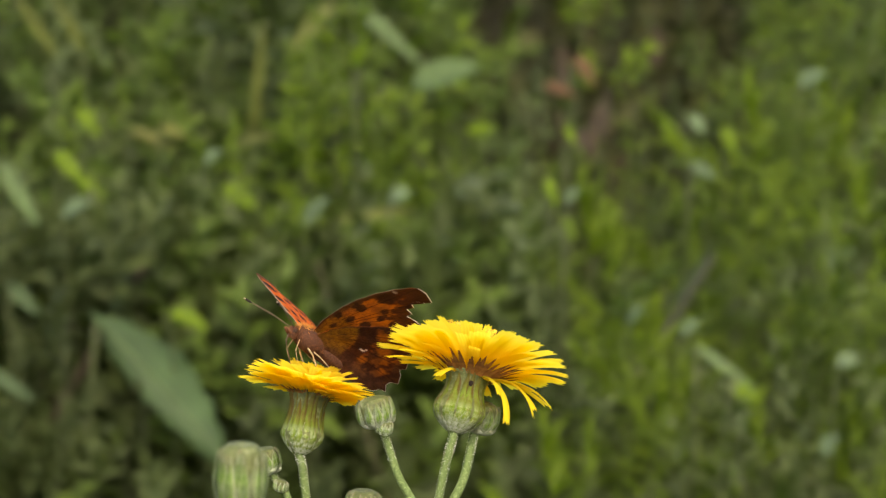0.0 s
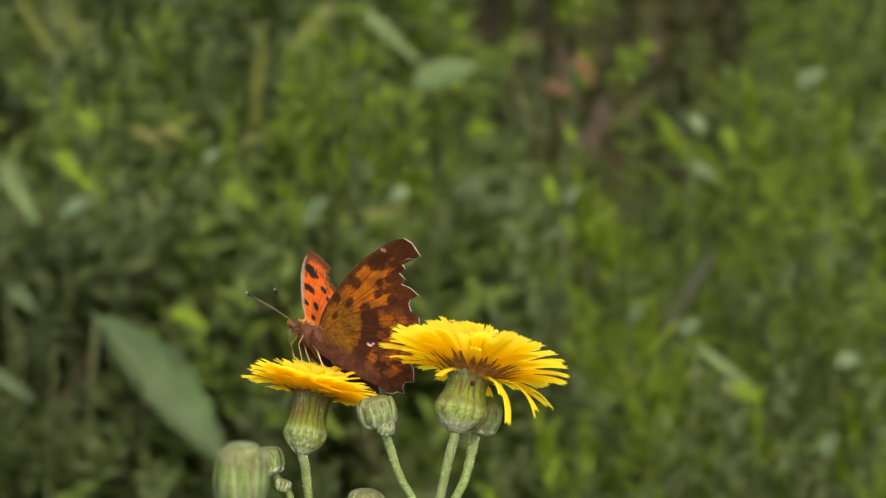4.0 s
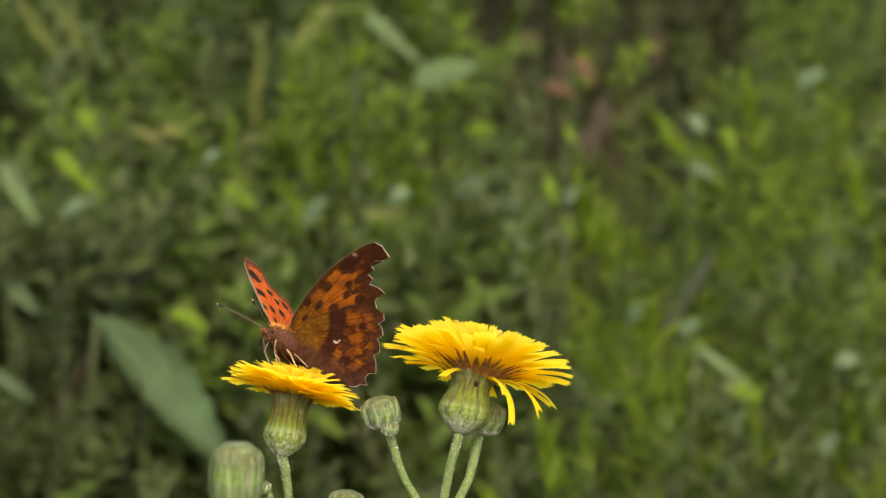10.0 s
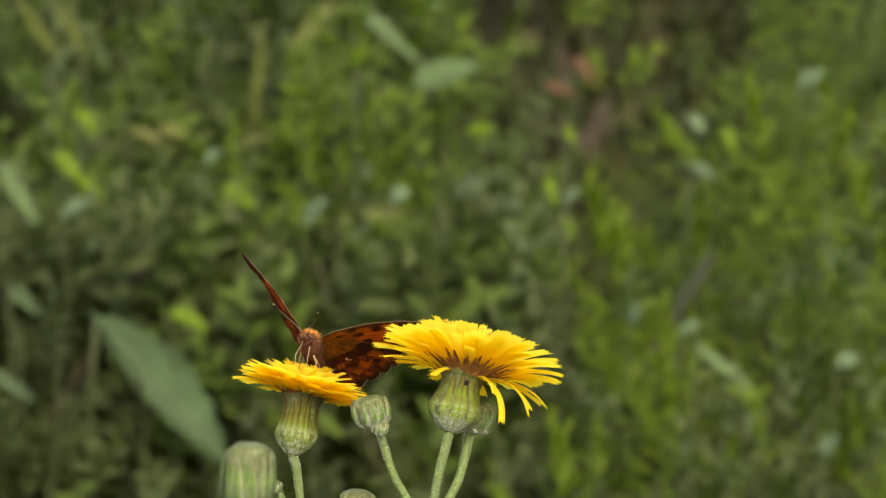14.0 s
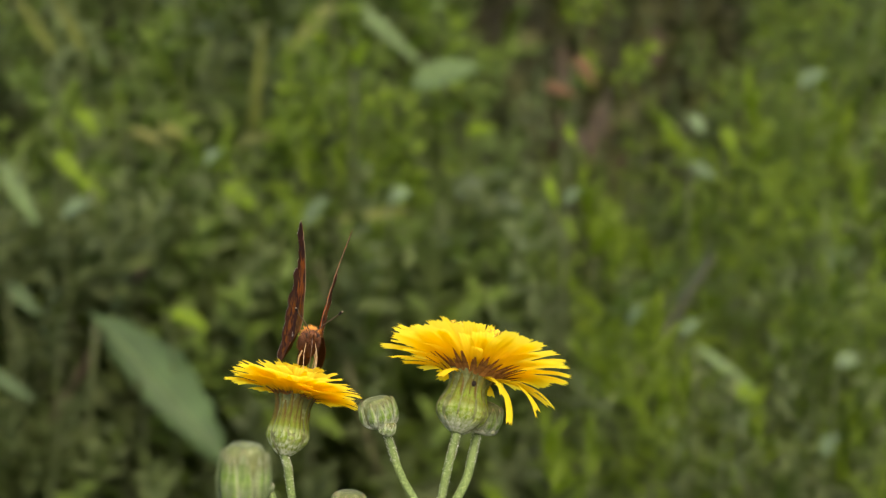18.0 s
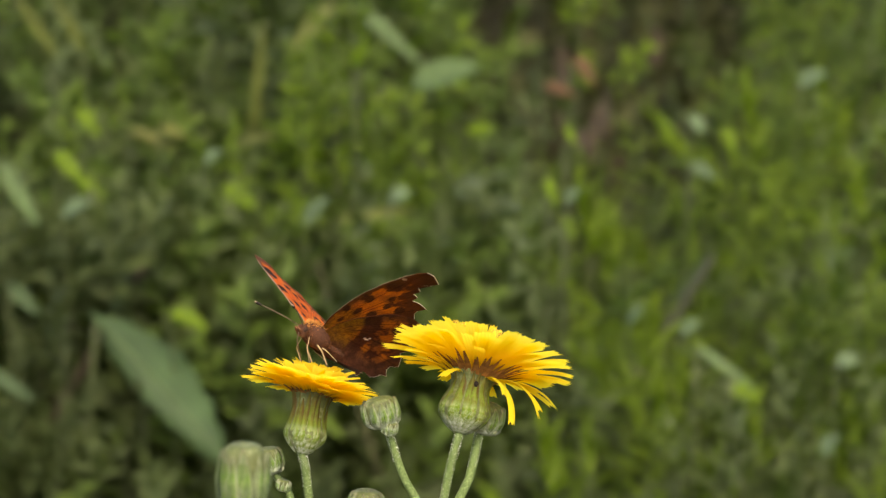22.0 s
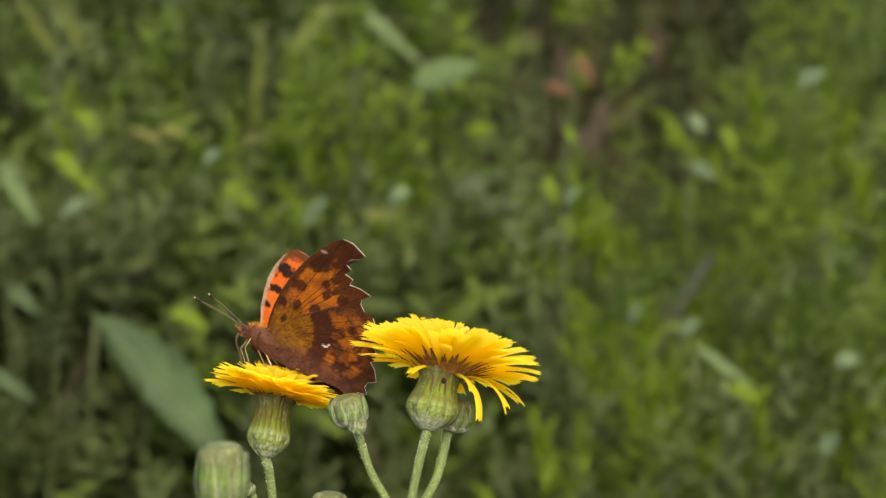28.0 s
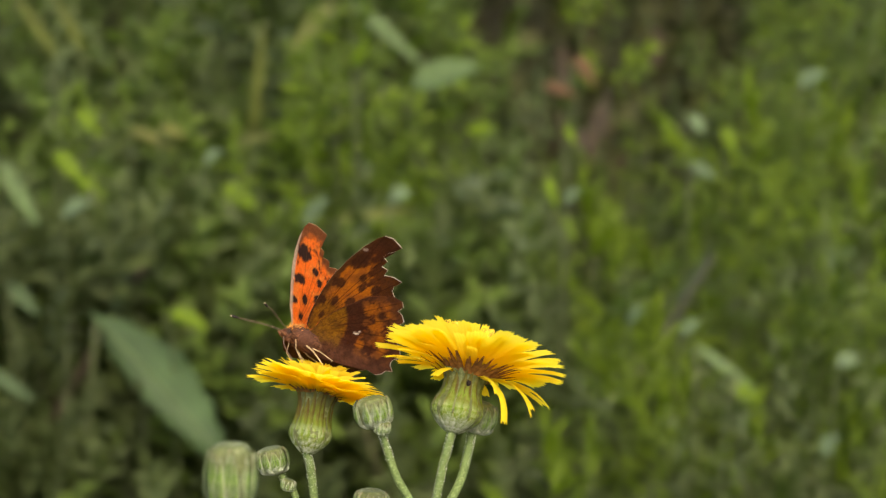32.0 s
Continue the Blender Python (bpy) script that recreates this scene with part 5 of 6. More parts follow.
single_leaf("narrow_leaf", "olive grass blade above the herbs", (-0.224, 1.200, 0.764), (-0.242, 1.194, 0.800), 0.0060, LEAF_OLIVE, 0.16, True, -1.8)
single_leaf("narrow_leaf", "olive grass blade above the herbs", (-0.119, 1.200, 0.711), (-0.111, 1.194, 0.782), 0.0060, LEAF_OLIVE, 0.16, True, -1.8)
single_leaf("narrow_leaf", "pale green pointed leaf among the herbs", (0.127, 0.830, 0.654), (0.156, 0.824, 0.633), 0.0052, LEAF_PALE, 0.06, True, -1.2)
single_leaf("narrow_leaf", "lime green leaf lit from above", (0.142, 0.820, 0.636), (0.159, 0.814, 0.630), 0.0071, LEAF_LIME, 0.06, True, -1.2)
single_leaf("narrow_leaf", "pale grey blade among the herbs", (0.126, 1.000, 0.640), (0.151, 0.994, 0.675), 0.0042, LEAF_DULL, 0.06, True, -1.8)
single_leaf("narrow_leaf", "pale green blade lying level", (-0.062, 1.100, 0.674), (-0.018, 1.094, 0.681), 0.0066, LEAF_OLIVE, 0.06, True, -1.8)
single_leaf("round_leaf", "pale rounded leaf above the herbs", (-0.019, 1.170, 0.746), (0.023, 1.164, 0.758), 0.0240, LEAF_PALE, 0.1, True, -0.7)
single_leaf("round_leaf", "grey-green rounded leaf above the herbs", (0.007, 1.150, 0.686), (0.049, 1.144, 0.672), 0.0239, LEAF_DULL, 0.1, True, -0.7)
single_leaf("withered_leaf", "withered orange leaf among the herbs", (0.083, 1.200, 0.761), (0.094, 1.194, 0.743), 0.0084, RUST, 0.1, True, -0.9)
single_leaf("withered_leaf", "withered orange leaf among the herbs", (0.063, 1.200, 0.743), (0.083, 1.194, 0.736), 0.0077, RUST, 0.1, True, -0.9)
single_leaf("withered_leaf", "brown withered leaf among the herbs", (0.099, 1.200, 0.732), (0.092, 1.194, 0.690), 0.0091, DEAD, 0.06, True, -1.8)
single_leaf("lime_leaf", "lime green oval leaf among the herbs", (-0.146, 0.930, 0.653), (-0.126, 0.924, 0.643), 0.0100, LEAF_LIME, 0.1, True, -0.7)
single_leaf("lime_leaf", "lime green oval leaf among the herbs", (-0.221, 1.040, 0.723), (-0.206, 1.034, 0.706), 0.0101, LEAF_LIME, 0.1, True, -0.7)
single_leaf("lime_leaf", "lime green oval leaf among the herbs", (-0.210, 1.040, 0.710), (-0.193, 1.034, 0.693), 0.0101, LEAF_LIME, 0.1, True, -0.7)
single_leaf("lime_leaf", "lime green oval leaf among the herbs", (-0.217, 1.100, 0.739), (-0.203, 1.094, 0.727), 0.0081, LEAF_LIME, 0.1, True, -0.7)
single_leaf("lime_leaf", "lime green oval leaf among the herbs", (-0.127, 1.050, 0.702), (-0.107, 1.044, 0.689), 0.0116, LEAF_LIME, 0.1, True, -0.7)
single_leaf("lime_leaf", "lime green oval leaf among the herbs", (0.014, 1.160, 0.719), (0.035, 1.154, 0.721), 0.0084, LEAF_LIME, 0.1, True, -0.7)
single_leaf("lime_leaf", "lime green oval leaf among the herbs", (-0.052, 1.100, 0.765), (-0.044, 1.094, 0.782), 0.0095, LEAF_LIME, 0.1, True, -0.7)
single_leaf("lime_leaf", "yellow-green leaf above the herbs", (-0.195, 1.190, 0.716), (-0.166, 1.184, 0.703), 0.0086, LEAF_YELLOW, 0.1, True, -0.7)
single_leaf("lime_leaf", "yellow-green leaf above the herbs", (-0.175, 1.180, 0.719), (-0.160, 1.174, 0.713), 0.0075, LEAF_YELLOW, 0.1, True, -0.7)
single_leaf("lime_leaf", "yellow-green leaf above the herbs", (-0.128, 1.180, 0.708), (-0.103, 1.174, 0.714), 0.0085, LEAF_OLIVE, 0.1, True, -0.7)
single_leaf("lime_leaf", "yellow-green leaf among the herbs", (0.057, 0.980, 0.717), (0.062, 0.974, 0.702), 0.0057, LEAF_LIME, 0.1, True, -0.7)
single_leaf("lime_leaf", "yellow-green leaf among the herbs", (0.066, 0.980, 0.695), (0.072, 0.974, 0.683), 0.0057, LEAF_LIME, 0.1, True, -0.7)
single_leaf("lime_leaf", "yellow-green leaf among the herbs", (0.169, 1.120, 0.727), (0.174, 1.114, 0.709), 0.0087, LEAF_LIME, 0.1, True, -0.7)
single_leaf("narrow_leaf", "dull green leaf in the shade of the herbs", (-0.253, 0.960, 0.615), (-0.224, 0.954, 0.597), 0.0070, BIGLEAF, 0.06, True, -1.2)
single_leaf("narrow_leaf", "dull green leaf in the shade of the herbs", (-0.245, 1.000, 0.655), (-0.226, 0.994, 0.637), 0.0078, BIGLEAF, 0.06, True, -1.2)
single_leaf("narrow_leaf", "dull green leaf in the shade of the herbs", (-0.180, 1.000, 0.650), (-0.185, 0.994, 0.640), 0.0081, BIGLEAF, 0.06, True, -1.2)
single_leaf("lime_leaf", "yellow-green leaf among the herbs", (-0.126, 0.930, 0.592), (-0.123, 0.924, 0.579), 0.0042, LEAF_LIME, 0.1, True, -0.7)
single_leaf("lime_leaf", "yellow-green leaf among the herbs", (0.158, 0.900, 0.616), (0.162, 0.894, 0.607), 0.0076, LEAF_LIME, 0.1, True, -0.7)
single_leaf("lime_leaf", "yellow-green leaf among the herbs", (0.069, 1.020, 0.740), (0.074, 1.014, 0.731), 0.0044, LEAF_LIME, 0.1, True, -0.7)
single_leaf("lime_leaf", "yellow-green leaf among the herbs", (0.100, 0.900, 0.646), (0.105, 0.894, 0.643), 0.0047, LEAF_LIME, 0.1, True, -0.7)
single_leaf("lime_leaf", "yellow-green leaf among the herbs", (0.213, 1.000, 0.709), (0.218, 0.994, 0.716), 0.0056, LEAF_LIME, 0.1, True, -0.7)
single_leaf("lime_leaf", "yellow-green leaf among the herbs", (0.137, 0.950, 0.645), (0.132, 0.944, 0.640), 0.0042, LEAF_LIME, 0.1, True, -0.7)
single_leaf("lime_leaf", "yellow-green leaf among the herbs", (0.187, 0.930, 0.625), (0.192, 0.924, 0.622), 0.0042, LEAF_LIME, 0.1, True, -0.7)
single_leaf("lime_leaf", "yellow-green leaf among the herbs", (0.125, 1.000, 0.664), (0.129, 0.994, 0.659), 0.0044, LEAF_LIME, 0.1, True, -0.7)
# Small pale leaves set as glints among the herbs.
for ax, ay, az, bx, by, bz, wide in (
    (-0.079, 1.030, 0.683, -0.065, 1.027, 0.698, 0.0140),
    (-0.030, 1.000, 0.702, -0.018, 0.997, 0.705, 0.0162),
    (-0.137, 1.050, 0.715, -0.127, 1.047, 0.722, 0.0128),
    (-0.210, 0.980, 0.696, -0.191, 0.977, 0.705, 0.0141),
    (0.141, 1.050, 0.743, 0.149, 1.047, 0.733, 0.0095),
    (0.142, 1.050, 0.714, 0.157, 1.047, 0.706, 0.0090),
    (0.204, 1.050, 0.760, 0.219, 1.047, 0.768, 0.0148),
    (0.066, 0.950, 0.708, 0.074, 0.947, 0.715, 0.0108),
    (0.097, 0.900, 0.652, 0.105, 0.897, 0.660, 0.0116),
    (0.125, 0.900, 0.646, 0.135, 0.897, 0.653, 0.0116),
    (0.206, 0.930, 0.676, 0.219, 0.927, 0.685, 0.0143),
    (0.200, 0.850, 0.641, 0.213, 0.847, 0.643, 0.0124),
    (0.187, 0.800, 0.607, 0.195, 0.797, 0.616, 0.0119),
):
    single_leaf("small_leaf", "small pale green leaf, a glint of sky put into its colour", (ax, ay, az), (bx, by, bz), wide, LEAF_GLINT, 0.1, True, -0.5)


def dry_stalk(label, a, b, r0, r1, mat):
    """A bare withered stalk from the bank up to b."""
    t = tagged(new("dry_stalk"), label, "stalk")
    a, b = Vector(a), Vector(b)
    a.z = bank(a.x, a.y) - 0.005
    t.matrix_basis = Matrix.Translation(a)
    line = curve([Vector((0, 0, 0)), (b - a) * 0.5 + Vector((0.004, 0.003, 0)), b - a], 8)
    v, f, u = tube(line, [r0 + (r1 - r0) * i / (len(line) - 1) for i in range(len(line))], 8)
    part("stalk", mesh("stalk", v, f, mat, u), t)


dry_stalk("thin dry straw-coloured stalk leaning among the herbs", (0.10, 0.86, 0), (-0.072, 1.030, 0.662), 0.0010, 0.0006, STRAW)
dry_stalk("brown dry stalk lying across the herbs", (-0.55, 0.90, 0), (-0.165, 1.02, 0.668), 0.0034, 0.0022, DEAD)
dry_stalk("brown dry stalk among the herbs", (0.12, 1.26, 0), (0.105, 1.247, 0.735), 0.0022, 0.0014, DEAD)
dry_stalk("dull brown stalk leaning through the herbs", (-0.33, 0.66, 0), (0.150, 0.985, 0.672), 0.0034, 0.0018, DARK_STALK)
BROWN_RNG = random.Random(19)
for _ in range(12):
    bx, by, bz = BROWN_RNG.uniform(-0.24, -0.13), BROWN_RNG.uniform(0.93, 1.15), BROWN_RNG.uniform(0.58, 0.66)
    single_leaf("withered_leaf", "brown withered leaf in the shade of the herbs", (bx, by, bz), (bx + BROWN_RNG.uniform(-0.03, 0.03), by - 0.005, bz - BROWN_RNG.uniform(0.01, 0.03)), BROWN_RNG.uniform(0.008, 0.014), DEAD)
for _ in range(16):
    bx, by, bz = BROWN_RNG.uniform(0.06, 0.20), BROWN_RNG.uniform(1.26, 1.5), BROWN_RNG.uniform(0.64, 0.76)
    single_leaf("withered_leaf", "brown withered leaf in the shade of the herbs", (bx, by, bz), (bx + BROWN_RNG.uniform(-0.02, 0.02), by - 0.005, bz - BROWN_RNG.uniform(0.015, 0.04)), BROWN_RNG.uniform(0.008, 0.016), DEAD)


def grass_patch():
    """Blades over the whole bank, one object."""
    rng = random.Random(8)
    pieces = []
    for _ in range(5800):
        y = rng.uniform(0.3, 3.4)
        x = rng.uniform(-1, 1) * (0.35 + 0.24 * (y + 0.55)) * (1 if rng.random() < 0.72 else rng.uniform(1, 2.6))
        h = rng.uniform(0.08, 0.24)
        w = rng.uniform(0.0012, 0.0035)
        a = rng.uniform(0, 6.28)
        bend = rng.uniform(0.3, 1.0) * h
        o, d = Vector((x, y, bank(x, y) - 0.01)), Vector((math.cos(a), math.sin(a), 0))
        q = Vector((-d.y, d.x, 0))
        grid = []
        for i in range(6):
            s = i / 5
            c = o + d * bend * s * s + Vector((0, 0, h * (s - 0.3 * s * s * bend / h)))
            ww = w * (1 - s ** 2) + 0.0002
            grid.append([c - q * ww, c + Vector((0, 0, -ww * 0.4)), c + q * ww])
        pieces.append(sheet(grid))
    v, f, u = joined(pieces)
    tagged(new("grass", mesh("grass", v, f, GRASS, u)), "tangled green grass blades on the bank", "grass", kind="stuff")


def low_foliage():
    """Small leaves close over the soil, one object."""
    rng = random.Random(9)
    base = [leaf_blade(l, w, 0.3, 0.3, 4) for l, w in ((0.03, 0.014), (0.022, 0.012), (0.042, 0.014))]
    pieces = []
    for _ in range(12500):
        y = rng.uniform(0.3, 3.4)
        x = rng.uniform(-1, 1) * (0.35 + 0.24 * (y + 0.55)) * (1 if rng.random() < 0.72 else rng.uniform(1, 2.6))
        v, f, u = rng.choice(base)
        m = Matrix.Translation((x, y, bank(x, y) + rng.uniform(0.01, 0.2) * rng.random())) @ pose(0, 0, 0, rng.uniform(-40, 40), rng.uniform(-70, 20), rng.uniform(0, 360))
        pieces.append(([m @ p for p in v], f, u))
    v, f, u = joined(pieces)
    tagged(new("low_foliage", mesh("low_foliage", v, f, UNDER, u)), "low dark green leaves covering the soil", "foliage", kind="stuff")


def meadow():
    """Sparser grass and leaves on the ground all round, one object."""
    rng = random.Random(23)
    base = [leaf_blade(l, w, 0.3, 0.3, 3) for l, w in ((0.05, 0.02), (0.035, 0.016))]
    pieces = []
    while len(pieces) < 17000:
        y = rng.uniform(-3.5, 5.5)
        x = rng.uniform(-4.5, 4.5)
        if 0.3 < y < 3.4 and abs(x) < 0.35 + 0.24 * (y + 0.55):
            continue
        if abs(x) < 0.25 and -0.9 < y < 0.3 and rng.random() < 0.3:
            continue
        z = bank(x, y)
        a = rng.uniform(0, 6.28)
        if rng.random() < 0.6:
            h, w = rng.uniform(0.08, 0.26), rng.uniform(0.002, 0.005)
            d, q = Vector((math.cos(a), math.sin(a), 0)), Vector((-math.sin(a), math.cos(a), 0))
            o, bend = Vector((x, y, z - 0.01)), rng.uniform(0.3, 0.9) * h
            grid = []
            for i in range(4):
                t = i / 3
                c = o + d * bend * t * t + Vector((0, 0, h * (t - 0.25 * t * t)))
                grid.append([c - q * w * (1.05 - t * t), c + q * w * (1.05 - t * t)])
            pieces.append(sheet(grid))
        else:
            v, f, u = rng.choice(base)
            m = Matrix.Translation((x, y, z + rng.uniform(0.005, 0.09))) @ pose(0, 0, 0, rng.uniform(-35, 35), rng.uniform(-60, 15), math.degrees(a)) @ Matrix.Scale(rng.uniform(0.8, 1.7), 4)
            pieces.append(([m @ p for p in v], f, u))
    v, f, u = joined(pieces)
    tagged(new("meadow_grass", mesh("meadow_grass", v, f, GRASS, u)), "loose green grass and leaves of the meadow", "grass", kind="stuff")


grass_patch()
low_foliage()
meadow()


# ---- motion of the plants and the butterfly ----
def motions():
    times = (0, 0.5, 1, 1.5, 2, 2.5, 3, 3.5, 5.5, 6, 6.5, 7, 7.5, 8, 8.5, 9, 9.5, 10, 10.5, 11, 11.5, 12, 12.5, 13, 13.5, 14, 14.5, 16.5, 17, 17.5, 18, 18.5, 19, 19.5, 20, 20.5, 21, 21.5, 22, 22.5, 23, 23.5, 24, 24.5, 25, 25.5, 27.5, 28, 28.5, 29, 29.5, 30, 30.5, 31, 31.5, 32)
    sway_left = (0, -2, -5, -8, -8, -11, -11, 2, 8, 11, 3, -5, 11, -6, 11, 23, 12, -31, -31, -38, -32, -18, -9, -2, 0, -11, 34, 17, -24, -63, -26, 0, 5, 14, -12, 14, 15, -5, 5, -6, -20, -41, -77, -80, -101, -51, -42, -60, -23, -80, -72, -84, -57, -75, 3, 14)
    sway_right = (0, 0, -8, -14, -12, -11, -9, -2, 6, 3, -3, -3, 9, -5, 8, 3, -9, 9, -6, -49, -44, -12, 2, 0, -6, -8, 46, -35, -34, -14, 5, -21, 3, 24, 0, 9, 8, -2, 9, -5, -24, -41, -72, -81, -106, -44, -6, -47, 34, -95, -55, -35, -27, -9, 8, -4)
    sway_bud = (0, -3, -9, -12, -12, -12, -12, -3, 5, 5, -2, -6, 6, -6, 6, 20, -21, -8, -14, -28, -21, -12, -12, -9, -3, 14, 58, -20, -32, -3, 6, -21, 5, 20, 0, 5, 3, 0, 5, -9, -21, -31, -61, -74, -98, -64, -12, -33, -10, -79, -28, -45, -54, -1, 36, -18)
    sway_bgA = (0, 0, 0, 0, 0, 0, 0, -5, -2, 2, 2, 2, 3, 5, -2, -2, 2, -3, -3, -3, -3, -2, 2, -5, -26, 0, -3, -3, -3, -14, -8, -5, 2, 2, 0, 0, 2, 2, 0, -2, -3, -5, -5, -5, -2, -6, -35, -3, -6, -5, 0, -3, 3, 3, 2, 2)
    sway_bgB = (0, -2, -5, -5, -3, -3, 0, -6, -6, -2, -5, 2, 6, 2, 2, -2, -3, -5, -6, -8, -6, 0, 2, -3, 5, 11, -12, -6, 2, -5, 2, 3, -2, 2, 2, 0, -2, -2, -3, -6, -9, -12, -14, -11, -8, -6, 20, -11, 3, 6, -2, 14, 5, 8, 9, 2)
    sway_bgE = (0, 0, 0, 0, 0, 0, -6, -14, -5, -5, -5, -6, -3, 5, 0, 2, 2, 0, 0, -2, -2, -8, -5, -17, -18, -5, -2, -5, -9, -5, -5, -2, 0, 0, 0, 0, 0, 0, 0, -2, -2, -3, -8, -8, -8, -14, -9, -8, -11, -6, -11, -6, -6, 0, 0, 3)
    sway_bgG = (0, -3, -3, -3, -3, -3, -2, -2, -3, -5, -6, -5, -3, -3, -3, -3, -3, -3, -6, -6, -6, -2, -2, -6, -5, 2, -6, -3, -3, -3, 0, -2, -2, -2, -2, -2, -2, -2, -3, -6, -6, -9, -9, -6, -6, -9, 11, 5, 5, 6, -3, 2, 2, 6, 5, 0)
    reach = FOCUS / 4950
    for stalk, base, sway, high in ((STALK_LEFT, LEFT_BASE, sway_left, 0.812), (STALK_RIGHT, RIGHT_BASE, sway_right, 0.825), (STALK_BUD, BUD_BASE, sway_bud, 1.03)):
        walk(stalk, [(t, pose(*[c * MM for c in base], 0, math.degrees(math.atan(d * reach / high)), 0)) for t, d in zip(times, sway)])
    walk(STALK_EDGE, [(t, pose(*[c * MM for c in EDGE_BASE], 0, math.degrees(math.atan(max(0, d - 34) * 6.2 * reach / 0.79)), 0)) for t, d in zip(times, sway_bud)])
